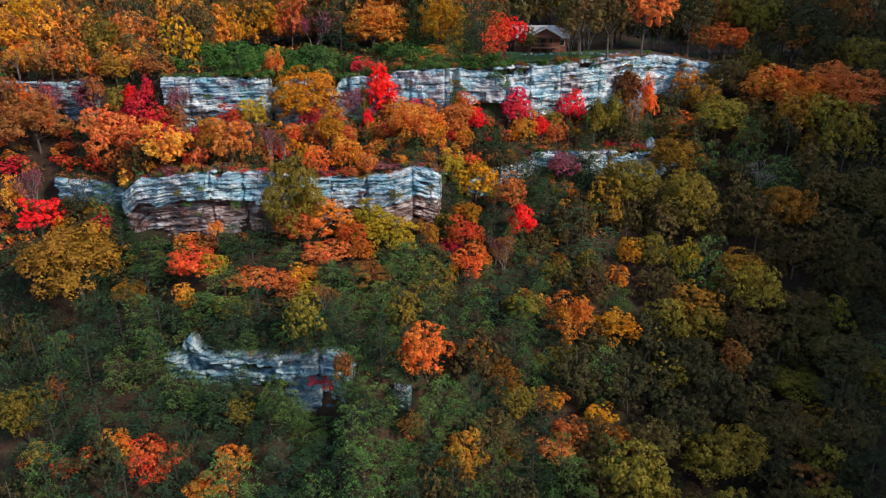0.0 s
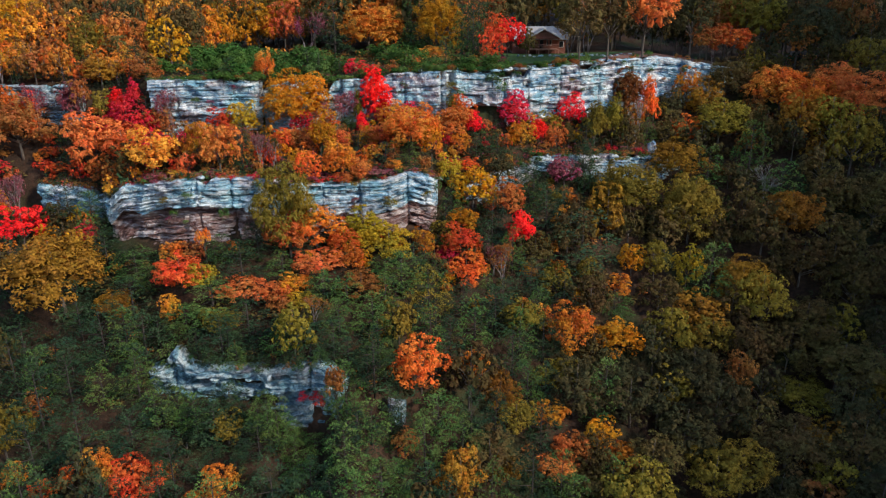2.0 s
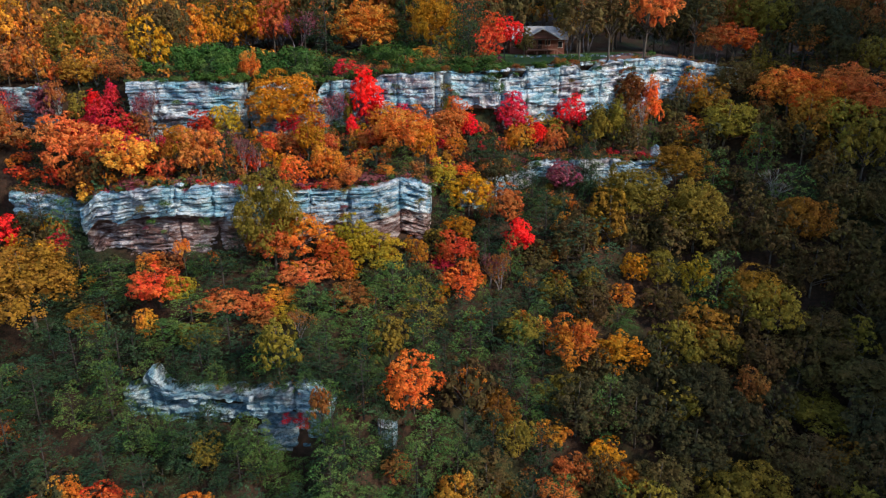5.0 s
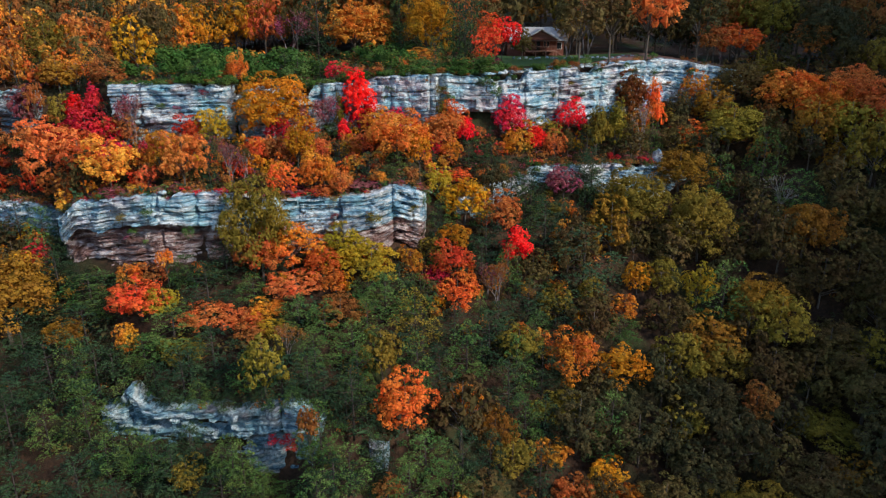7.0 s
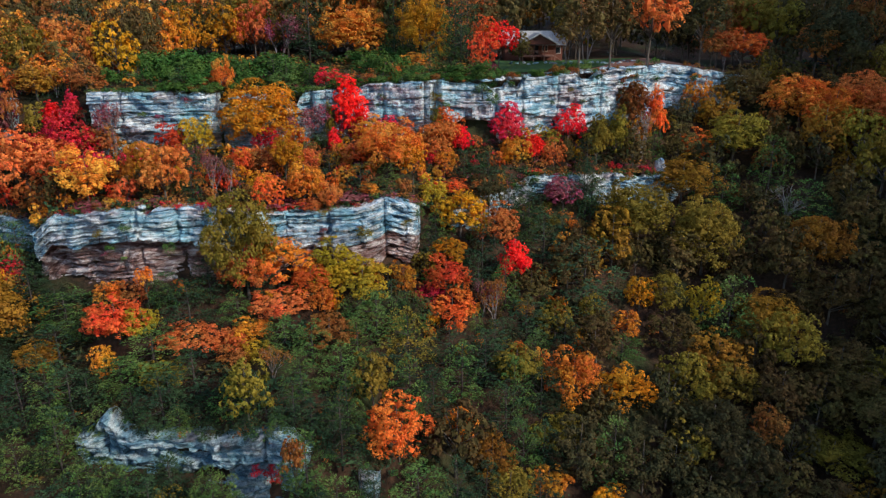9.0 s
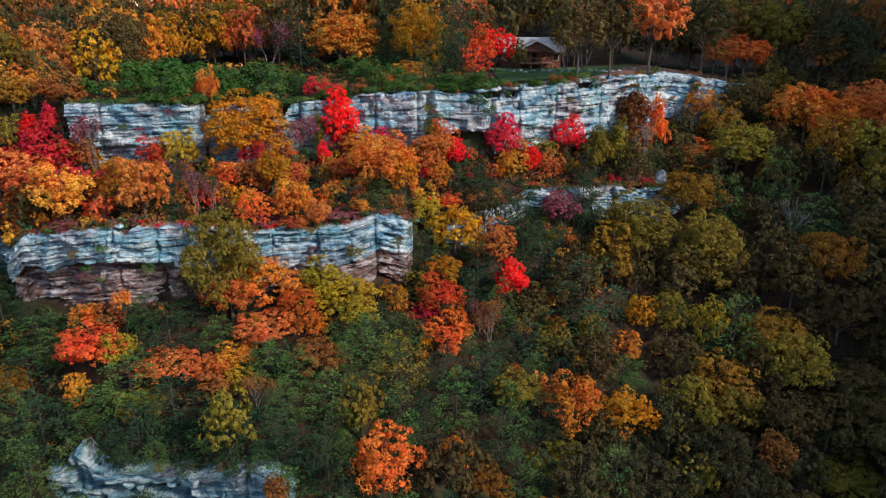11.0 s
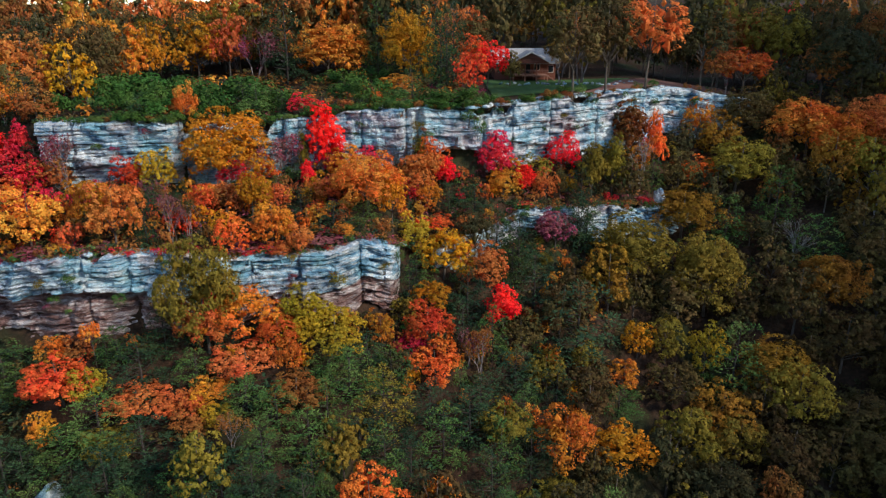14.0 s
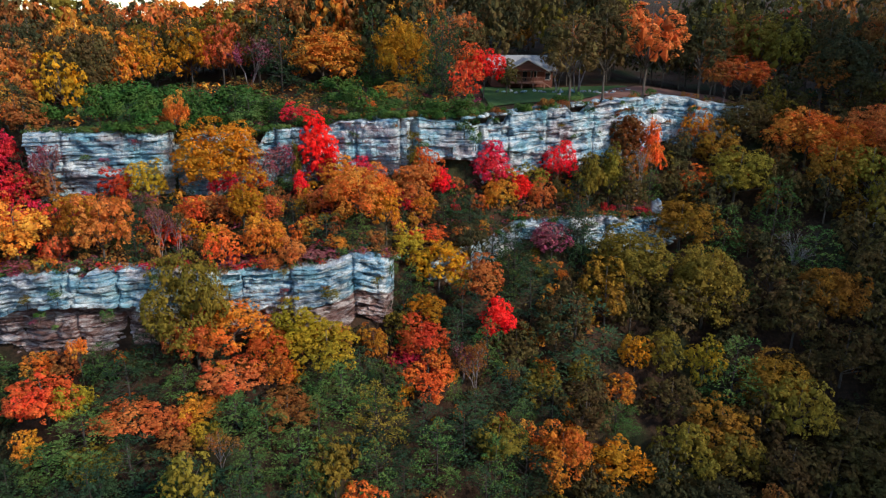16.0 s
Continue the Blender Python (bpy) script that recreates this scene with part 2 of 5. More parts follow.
# ---- the ground, one sheet out to the horizon ----
def spread(lo, hi, step, far):
    mid = list(np.arange(lo, hi + 0.01, step))
    out, d = [], step
    while d < far:
        d *= 1.5
        out.append(d)
    return np.array([lo - v for v in reversed(out)] + mid + [hi + v for v in out])


# crest heights of the added, unseen ridge that blocks the sun
SHADE_RIDGE_Y, SHADE_RIDGE_Z = (-120, -60, -40, -20, 0, 40, 75, 110), (184, 170, 150, 130, 132, 132, 146, 195)


def ground_sheet():
    xs, ys = spread(-100, 110, 1.5, 3000), spread(56, 182, 1.2, 3000)
    verts = []
    for y in ys:
        for x in xs:
            z = land_height(min(max(x, -95), 120), y)
            near = 1.0 if 50 < y < 260 and abs(x) < 140 else 0.0
            if 8 < x < 66 and y > along(x, UX, UY):
                near = 0.1
            z += near * (0.5 * noise.noise((x * 0.21, y * 0.21, 3.0)) + 0.25 * noise.noise((x * 0.7, y * 0.7, 9.0)))
            # unseen ridge added on the right, nearer than the hillside, to cast shade
            rise = min(max((x - 118) / 62.0, 0.0), 1.0) * min(max((128 - y) / 26.0, 0.0), 1.0)
            if rise > 0:
                z += (along(y, SHADE_RIDGE_Y, SHADE_RIDGE_Z) - z + 6 * noise.noise((x * 0.02, y * 0.03, 1.0))) * rise * rise * (3 - 2 * rise)
            verts.append((x, y, z))
    w = len(xs)
    faces = [(j * w + i, j * w + i + 1, (j + 1) * w + i + 1, (j + 1) * w + i) for j in range(len(ys) - 1) for i in range(w - 1)]
    me = bpy.data.meshes.new("ground")
    me.from_pydata(verts, [], faces)
    me.materials.append(soil)
    me.polygons.foreach_set("use_smooth", [True] * len(faces))
    return tagged(new("ground", me), "steep hillside covered in brown leaf litter", "ground", kind="structure")


ground_sheet()


# ---- cliffs: buttresses of thin sandstone beds, jointed, overhanging and hollowed ----
def face_push(x, depth, under, caves):
    """How far the cliff's face stands out (+) or back (-) at a place along it and a depth below its top."""
    push = 0.70 * noise.noise((x * 0.15, depth * 0.12, 3.3)) + 0.50 * noise.noise((x * 0.38, depth * 0.36, 8.1)) + 0.34 * noise.noise((x * 1.0, depth * 0.9, 7.7))
    if under:
        lip = under_line(x, under)
        push -= under[1] * min(max((depth - lip) / 0.2, 0.0), 1.0) * (0.8 + 0.6 * noise.noise((x * 0.3, 1.1, 2.0)))
    for x0, x1, d0, d1, back in caves:
        side = min(max((x - x0) / 0.9, 0.0), 1.0) * min(max((x1 - x) / 0.9, 0.0), 1.0)
        arch = d0 + 0.8 * noise.noise((x * 0.45, d0, 5.0))
        push -= back * side * min(max((depth - arch) / 0.15, 0.0), 1.0) * min(max((d1 - depth) / 0.3, 0.0), 1.0)
    return push


def under_line(x, under):
    return under[0] + 1.1 * noise.noise((x * 0.19, 4.4, 0.0)) + 0.4 * noise.noise((x * 0.6, 2.4, 0.0))


def joints(rnd, x0, x1, bed):
    """The upright cracks of one bed: where they are, how far each piece between them stands out, and which gape."""
    at, out, gape, x = [x0 - 1], [], [], x0 - 1
    while x < x1 + 1:
        x += rnd.choice((rnd.uniform(0.7, 1.8), rnd.uniform(1.8, 4.0), rnd.uniform(3.5, 8.0))) * (0.6 + 0.4 * bed)
        at.append(x)
        out.append(rnd.choice((rnd.uniform(-0.14, 0.14), rnd.uniform(-0.42, 0.28))) - (0.5 if rnd.random() < 0.07 else 0.0))
        gape.append(rnd.random() < 0.28)
    return np.array(at), out, gape


def buttress(root, back, line, x0, x1, out, beds, cracks, lost, under, caves, stone, low_stone, deep):
    """One buttress: its worn face from end to rounded end, and its top running back under the trees."""
    XS, YS, ZS, HS = line
    n = max(6, int((x1 - x0) / 0.21))
    tall = max(along(x, XS, HS) for x in np.linspace(x0, x1, 7)) + 1.4
    rows_ = []                                # depth, bed, kind: 0 crack, 1 lip, 2 face
    for i, (top, low) in enumerate(zip(beds, beds[1:])):
        if top > tall:
            break
        t = low - top
        rows_ += [(top, i, 0), (top + min(0.09, 0.2 * t), i, 1), (top + 0.36 * t, i, 2), (top + 0.68 * t, i, 2), (low - min(0.12, 0.22 * t), i, 1)]
    verts = []
    worn = [(lost(x - 0.4) + lost(x) + lost(x + 0.4)) / 3 for x in np.linspace(x0, x1, n + 1)]
    for d, i, kind in rows_:
        at, outs, gape = cracks[i]
        for k in range(n + 1):
            x = x0 + (x1 - x0) * k / n
            wave = 0.28 * noise.noise((x * 0.2, i * 0.4, 2.0)) + 0.16 * noise.noise((x * 0.7, i * 1.7, 9.0))
            dd = max(d + wave, worn[k])
            c = int(np.searchsorted(at, x)) - 1
            push = face_push(x, dd, under, caves) + outs[c] + 0.15 * noise.noise((x * 2.3, dd * 2.0, 4.0))
            if kind == 0:
                push -= 0.60 * min(max(0.55 + 1.5 * noise.noise((x * 0.32, i * 3.7, 6.0)), 0.0), 1.0)
            elif kind == 1:
                push -= 0.07
            near = min(x - at[c], at[c + 1] - x)
            if near < 0.13 and gape[c]:
                push -= 0.42 * (1 - near / 0.13)
            end = min(x - x0, x1 - x)
            end_r = min(0.9, 0.2 * (x1 - x0)) * (1 + 0.5 * noise.noise((dd * 0.6, x0, 3.0)))
            if end < end_r:
                q = 1 - max(end, 0.0) / end_r
                push -= 1.9 * (1 - math.sqrt(max(1 - q * q, 0.0)))
            y = along(x, XS, YS) - 0.55 - out - push
            verts.append((x, min(y, along(x, XS, YS) + deep - 0.4), along(x, XS, ZS) - dd))
    # the top: a gently broken shelf running back
    top0 = [verts[k] for k in range(n + 1)]
    shelf = []
    for f in (1.0, 0.55, 0.18):
        for k, (x, y, z) in enumerate(top0):
            yb = along(x, XS, YS) + deep
            shelf.append((x, y + (yb - y) * f, z + 0.06 + 0.16 * noise.noise((x * 0.8, f * 3.0, 7.0)) - 0.2 * (f == 1.0)))
    verts = shelf + verts
    w, total = n + 1, len(rows_) + 3
    faces, mats = [], []
    for j in range(total - 1):
        for k in range(n):
            a_ = j * w + k
            faces.append((a_, a_ + w, a_ + w + 1, a_ + 1))
            x, y, z = verts[a_]
            mats.append(1 if low_stone and under and along(x, XS, ZS) - z > under_line(x, under) - 0.05 else 0)
    me = bpy.data.meshes.new("buttress")
    me.from_pydata(verts, [], faces)
    me.materials.append(stone)
    if low_stone:
        me.materials.append(low_stone)
        me.polygons.foreach_set("material_index", mats)
    part("buttress", me, root, place=back)


LEDGES = []


def cliff(name, label, XS, YS, ZS, HS, x0, x1, seed, broken=0.14, scale=1.0, under=None, caves=(), deep=3.0, stone=rock, low_stone=None, bed=1.0, step=0.45, peaks=()):
    """under: the depth below which the face is set back, and by how much; low_stone: the stone below that line; peaks: place, height and half width of teeth above the top."""
    rnd = random.Random(seed)
    root = tagged(new(name), label, "cliff", kind="structure")
    xm = (x0 + x1) / 2
    root.location = (xm, along(xm, XS, YS), along(xm, XS, ZS))
    back = root.matrix_basis.inverted()
    beds, d = [-max([p[1] for p in peaks] + [0.0])], -max([p[1] for p in peaks] + [0.0])
    while d < max(HS) + 3:
        d += bed * rnd.choice((rnd.uniform(0.28, 0.5), rnd.uniform(0.5, 0.9), rnd.uniform(0.9, 1.5)))
        beds.append(d)
    cracks = [joints(rnd, x0, x1, bed) for _ in beds]
    gone = [[rnd.random() < p for _ in cracks[i][1]] for i, p in enumerate((0.2 + broken, 0.2 + broken, 0.15 + broken, broken, broken))]

    def lost(x):
        """How much of the top has fallen away here, bed by bed."""
        low = -0.1
        for px, tall, half in peaks:
            rise = tall * (1 - abs(x - px) / half) + 0.25 * noise.noise((x * 1.7, px, 0.0))
            if rise > 0:
                return -rise
        for i in range(0 if peaks else 5):
            c = int(np.searchsorted(cracks[i][0], x)) - 1
            if not gone[i][c] or beds[i + 1] > 0.4 * along(x, XS, HS):
                break
            low = beds[i + 1]
        return low + 0.14 * noise.noise((x * 1.3, seed, 0.0)) + 0.55 * max(0.0, noise.noise((x * 0.45, seed, 3.0)))

    x = x0
    while x < x1 - 0.6:
        ln = min(rnd.choice((rnd.uniform(3.0, 6.0), rnd.uniform(6.0, 10.0), rnd.uniform(9, 14))) * scale, x1 - x)
        if x1 - x - ln < 1.5:
            ln = x1 - x
        cx = x + ln / 2
        if along(cx, XS, HS) > 0.9:
            buttress(root, back, (XS, YS, ZS, HS), x - 0.25, x + ln + 0.25, step * rnd.uniform(-1.0, 1.0), beds, cracks, lost, under, caves, stone, low_stone, deep)
            for _ in range(int(ln / 4)):
                px = rnd.uniform(x, x + ln)
                if lost(px) > 0.5:
                    LEDGES.append((px, along(px, XS, YS) + 0.4, along(px, XS, ZS) - lost(px) - 0.1))
        x += ln
    return root


cliff("cliff_upper_far_west", "blue-grey sandstone cliff half lost among trees", UX, UY, UZ, UH, -75, -57, 10, 0.2, stone=shaded_blue_rock, bed=0.6)
cliff("cliff_upper_west", "massive blue-grey sandstone buttress with thin level beds", UX, UY, UZ, UH, -45.6, -28.4, 11, 0.0, 1.4, under=(5.6, 0.9), bed=0.6, step=0.15)
cliff("cliff_upper_recess", "shadowed sandstone wall behind trees", UX, UY, UZ, UH, -28, -16, 21, 0.3, 0.8, bed=0.7)
cliff("cliff_upper_middle", "pale fractured sandstone cliff under the plateau edge", UX, UY, UZ, UH, -16, 22, 12, 0.2, 0.8, under=(6.0, 0.7), caves=((3.0, 11.5, 5.6, 9.0, 1.4), (12.0, 16.5, 2.2, 3.4, 0.9), (1.2, 2.9, 0.2, 8.0, 1.7), (10.9, 11.8, 0.6, 6.5, 1.2), (-7.0, -6.2, 0.4, 5.0, 1.0)), bed=0.85, step=0.6)
cliff("cliff_upper_east", "weathered pale sandstone cliff below the cabin lawn", UX, UY, UZ, UH, 22, 60, 13, 0.2, 0.8, caves=((24, 29, 4.4, 6.0, 0.9), (33, 36, 3.0, 7.0, 1.0)), bed=0.7, step=0.8)
cliff("cliff_middle_west", "pale teal sandstone cliff over brown undercut beds", MX, MY, MZ, MH, -60, -17, 14, 0.12, 1.2, under=(4.0, 1.3), low_stone=rust_rock, bed=0.55, step=0.35)
cliff("cliff_middle_nose", "white and rust-brown sandstone crag with level beds", MX, MY, MZ, MH, -17, -0.5, 15, 0.22, 0.6, under=(4.6, 0.5), caves=((-5.5, -2.5, 8.2, 9.6, 1.4), (-8.3, -7.4, 0.5, 6.5, 1.0)), low_stone=rust_rock, bed=0.55, step=0.5)
cliff("cliff_middle_east", "low pale sandstone ledge among trees", MX, MY, MZ, MH, 4, 45, 16, 0.4, 0.5, bed=0.6, step=0.6)
cliff("cliff_lower", "blue-grey sandstone cliff with shade in its colour, half hidden by pines", LX, LY, LZ, LH, -36.8, -11.4, 17, 0.25, 0.8, under=(2.6, 0.5), caves=((-31.5, -27.5, 1.3, 2.6, 2.0), (-26.8, -21.5, 1.2, 2.5, 2.0), (-19.5, -15.5, 2.4, 3.8, 1.6), (-24, -20, 3.2, 4.4, 1.6)), peaks=((-33.2, 2.6, 1.5), (-14.6, 0.8, 2.6)), deep=3.0, stone=shaded_blue_rock, bed=0.5, step=0.5)
cliff("cliff_lower_east", "small pale sandstone outcrop between pines", LX, LY, LZ, LH, -6.2, -4.4, 18, 0.2, 0.5, deep=1.4, stone=shaded_blue_rock, step=0.3)

# ---- trees ----
def leaf_quads(points, normals, sizes, narrow, rnd, name, cores=(), way=None, squash=1.0, slim=False):
    """One mesh of many small folded leaves, or of slim pointed sprays."""
    n = len(points)
    P, N = np.array(points), np.array(normals)
    r = np.random.RandomState(rnd.randrange(1 << 30))
    N = N + r.normal(0, 0.34, (n, 3))
    N /= np.linalg.norm(N, axis=1)[:, None] + 1e-9
    T = np.cross(N, r.normal(0, 1, (n, 3)))
    T /= np.linalg.norm(T, axis=1)[:, None] + 1e-9
    if way is not None:
        T = np.array(way)
        T /= np.linalg.norm(T, axis=1)[:, None]
        N = N - (N * T).sum(1)[:, None] * T
        N /= np.linalg.norm(N, axis=1)[:, None] + 1e-9
    B = np.cross(N, T)
    S = np.array(sizes)[:, None]
    fold = r.uniform(-0.35, 0.35, (n, 1)) * S
    if slim:
        V = np.stack([-B * S * narrow - T * S * 0.4 * (narrow > 0.5), T * S * (1.6 - narrow), B * S * narrow - T * S * 0.2 * (narrow > 0.5)], axis=1)
    else:
        V = np.stack([-T * S, N * fold - B * S * narrow, T * S * 1.1, B * S * narrow + N * fold * 0.6], axis=1)
    V = (V * np.array((1.0, 1.0, squash)) + P[:, None, :]).reshape(-1, 3)
    k = V.shape[0] // n
    F = np.arange(n * k).reshape(n, k)
    V, F = V.tolist(), F.tolist()
    for c, rad in cores:
        n0 = len(V)
        for u in ((1, 0, 0), (0, 1, 0), (-1, 0, 0), (0, -1, 0), (0, 0, 1), (0, 0, -1)):
            V.append(tuple(Vector(c) + (Vector(u) + Vector(r.uniform(-0.3, 0.3, 3))) * rad * r.uniform(0.8, 1.3)))
        for i in range(4):
            F += [[n0 + i, n0 + (i + 1) % 4, n0 + 4], [n0 + (i + 1) % 4, n0 + i, n0 + 5]]
    me = bpy.data.meshes.new(name)
    me.from_pydata(V, [], F)
    return me


def tube(bm, path, radii, sides=6):
    rings = []
    for k, (p, rad) in enumerate(zip(path, radii)):
        p = Vector(p)
        d = (Vector(path[min(k + 1, len(path) - 1)]) - Vector(path[max(k - 1, 0)])).normalized()
        u = d.orthogonal().normalized()
        v = d.cross(u)
        rings.append([bm.verts.new(p + (u * math.cos(2 * math.pi * i / sides) + v * math.sin(2 * math.pi * i / sides)) * rad) for i in range(sides)])
    for a_, b2 in zip(rings, rings[1:]):
        for i in range(sides):
            bm.faces.new((a_[i], a_[(i + 1) % sides], b2[(i + 1) % sides], b2[i]))
    bm.faces.new(rings[-1])
    bm.faces.new(rings[0][::-1])


def ball_dir(rnd):
    z, t = rnd.uniform(-1, 1), rnd.uniform(0, 2 * math.pi)
    s = math.sqrt(1 - z * z)
    return Vector((s * math.cos(t), s * math.sin(t), z))


def broad_tree(seed, leaves=1500, low=0.22, point=0.0, clumps=18, size=0.027, spread=(0.5, 0.95), squash=1.0, tufts=9):
    """Unit broadleaf tree, 1 wide and 1 high: limbed trunk, boughs of foliage, each bough a heap of small leafy tufts."""
    rnd = random.Random(seed)
    pts, nrm, siz, boughs, heaps = [], [], [], [], []
    mid, half = (1 + low) / 2, (1 - low) / 2
    lean = Vector((rnd.uniform(-0.05, 0.05), rnd.uniform(-0.05, 0.05), 0))
    turn = rnd.uniform(0, 6.28)
    for i in range(clumps):
        # boughs in a loose spiral, so that the crown has gaps but no bare side
        up = -0.62 + 1.56 * (i + rnd.uniform(0.1, 0.9)) / clumps
        up = min(up, 0.96)
        a_ = turn + i * 2.4 + rnd.uniform(-0.5, 0.5)
        f = rnd.uniform(*spread)
        flat = math.sqrt(1 - up * up) * f
        narrow = 1.0 - point * max(0.0, up * 0.9 + 0.15)
        c = Vector((math.cos(a_) * flat * 0.40 * narrow, math.sin(a_) * flat * 0.40 * narrow, mid + up * f * half * 0.9)) + lean
        boughs.append((c, rnd.uniform(0.12, 0.185) * (0.72 + 0.28 * narrow)))
    boughs.append((Vector((0, 0, mid)) + lean, 0.17))
    for c, rad in boughs:
        out = Vector((c.x, c.y, (c.z - mid) * 0.8)) * 1.6 + Vector((0, 0, 0.35))
        for _ in range(max(4, int(tufts * (rad / 0.14) ** 2))):
            d = (ball_dir(rnd) + out).normalized()
            k = rnd.uniform(0.72, 1.06)
            heaps.append((c + Vector((d.x * rad, d.y * rad, d.z * rad * 0.8 * squash)) * k, rad * rnd.uniform(0.26, 0.42), d))
    total = sum(r * r for _, r, _ in heaps)
    for c, rad, way in heaps:
        for _ in range(max(3, int(2 * leaves * rad * rad / total + rnd.random()))):
            d = ball_dir(rnd)
            d = (d + way * 0.7 + Vector((0, 0, 0.45))).normalized()
            k = rnd.uniform(0.75, 1.15)
            pts.append((c.x + d.x * rad * k, c.y + d.y * rad * k, c.z + d.z * rad * k * 0.8 * squash))
            nrm.append((d.x, d.y, d.z + 0.35))
            siz.append(size * 0.97 * rnd.uniform(0.6, 1.4))
    crown = leaf_quads(pts, nrm, siz, 0.72, rnd, "crown", cores=[(c - Vector((0, 0, rad * 0.25)), rad * 0.34) for c, rad in boughs], squash=squash, slim=True)
    bm = bmesh.new()
    tube(bm, [(0, 0, -0.06), (0, 0, 0.12), lean * 0.5 + Vector((0, 0, mid * 0.75)), lean + Vector((0, 0, 0.9))], [0.024, 0.018, 0.013, 0.004])
    for c, rad in boughs[2:14]:
        z0 = min(c.z * 0.6, mid)
        tube(bm, [(0, 0, z0), (c.x * 0.55, c.y * 0.55, z0 + (c.z - z0) * 0.6), tuple(c)], [0.009, 0.006, 0.002], 4)
    return crown, bm


def pine_tree(seed, leaves=1000):
    """Unit pine: uneven whorls of boughs, each a domed shaggy pad of needle sprays, round the stem."""
    rnd = random.Random(seed)
    pts, nrm, siz, way = [], [], [], []
    bm = bmesh.new()
    tube(bm, [(0, 0, -0.06), (0.012, 0, 0.4), (0, 0.01, 0.93)], [0.022, 0.014, 0.003], 5)
    pads = []
    levels = 7
    for k in range(levels):
        h = 0.12 + 0.76 * k / (levels - 1)
        reach = 0.42 * (1 - ((h - 0.30) / 0.80) ** 2 if h > 0.30 else 0.9)
        n = (5, 6, 6, 5, 5, 4, 3)[k]
        turn = rnd.uniform(0, 6.28)
        for j in range(n):
            if rnd.random() < 0.14:
                continue
            pads.append((h + rnd.uniform(-0.05, 0.05), turn + j * 6.28 / n + rnd.uniform(-0.4, 0.4), max(0.06, reach * rnd.uniform(0.6, 1.1)), rnd.uniform(0.09, 0.14) * (1.15 - 0.5 * h)))
    pads.append((0.90, 0.0, 0.01, 0.07))
    tot = sum(b3[3] ** 1.7 for b3 in pads)
    for h, a_, r, wide in pads:
        ca, sa = math.cos(a_), math.sin(a_)
        rise = rnd.uniform(0.0, 0.07)
        tip = Vector((ca * r, sa * r, h + rise))
        tube(bm, [(0, 0, h - 0.03), tuple(tip)], [0.006, 0.0015], 3)
        for _ in range(int(leaves * wide ** 1.7 / tot)):
            # a place on the pad: long outwards, narrower across, domed, its rim hanging a little
            f, g = rnd.uniform(0, 6.28), math.sqrt(rnd.random())
            g *= 0.85 + 0.3 * math.sin(f * 5 + a_ * 3)
            u, v = math.cos(f) * g * wide * 1.35, math.sin(f) * g * wide
            dome = 0.075 * (1 - g * g) - 0.035 * g + rnd.gauss(0, 0.008)
            px, py = tip.x * 0.86 + ca * u - sa * v, tip.y * 0.86 + sa * u + ca * v
            dx, dy = ca * math.cos(f) - sa * math.sin(f), sa * math.cos(f) + ca * math.sin(f)
            d = math.atan2(dy, dx) + rnd.gauss(0, 0.5)
            pts.append((px, py, h + rise * 0.8 + dome))
            way.append((math.cos(d), math.sin(d), rnd.gauss(0.30, 0.25)))
            nrm.append((dx * g * 1.5, dy * g * 1.5, 0.9))
            siz.append(rnd.uniform(0.020, 0.036))
    crown = leaf_quads(pts, nrm, siz, 0.25, rnd, "crown", way=way, slim=True)
    return crown, bm


def bare_tree(seed, leaves=950):
    """Unit half-bare tree: many fine rising limbs, a thin veil of leaves."""
    rnd = random.Random(seed)
    bm = bmesh.new()
    tips = []

    def grow(p, d, length, rad, depth):
        q = p + d * length
        tube(bm, [tuple(p), tuple(p.lerp(q, 0.5) + ball_dir(rnd) * length * 0.06), tuple(q)], [rad, rad * 0.8, rad * 0.6], 4)
        tips.append(q)
        if depth:
            for _ in range(3):
                nd = (d + ball_dir(rnd) * 0.62 + Vector((0, 0, 0.12))).normalized()
                grow(q, nd, length * rnd.uniform(0.6, 0.85), rad * 0.58, depth - 1)

    for _ in range(3):
        grow(Vector((rnd.uniform(-0.03, 0.03), rnd.uniform(-0.03, 0.03), -0.04)), (Vector((0, 0, 1)) + ball_dir(rnd) * 0.28).normalized(), 0.34, 0.013, 3)
    pts, nrm, siz = [], [], []
    for _ in range(leaves):
        q = rnd.choice(tips[3:])
        d = ball_dir(rnd)
        pts.append(tuple(q + d * rnd.uniform(0, 0.09)))
        nrm.append((d.x, d.y, d.z + 0.4))
        siz.append(rnd.uniform(0.012, 0.026))
    return leaf_quads(pts, nrm, siz, 0.6, rnd, "crown"), bm


def shrub(seed, leaves=500, size=0.042):
    rnd = random.Random(seed)
    pts, nrm, siz = [], [], []
    bm = bmesh.new()
    for _ in range(9):
        c = Vector((rnd.uniform(-0.34, 0.34), rnd.uniform(-0.34, 0.34), rnd.uniform(0.3, 0.75)))
        if not bm.verts:
            tube(bm, [(0, 0, -0.12), (0, 0, 0.06), (c.x * 0.3, c.y * 0.3, 0.2), tuple(c)], [0.035, 0.026, 0.016, 0.005], 5)
        for _ in range(leaves // 9):
            d = ball_dir(rnd)
            d.z = abs(d.z) if rnd.random() < 0.8 else d.z
            pts.append((c.x + d.x * 0.17, c.y + d.y * 0.17, c.z + d.z * 0.24))
            nrm.append((d.x, d.y, d.z + 0.3))
            siz.append(size * rnd.uniform(0.7, 1.3))
    return leaf_quads(pts, nrm, siz, 0.5, rnd, "crown"), bm


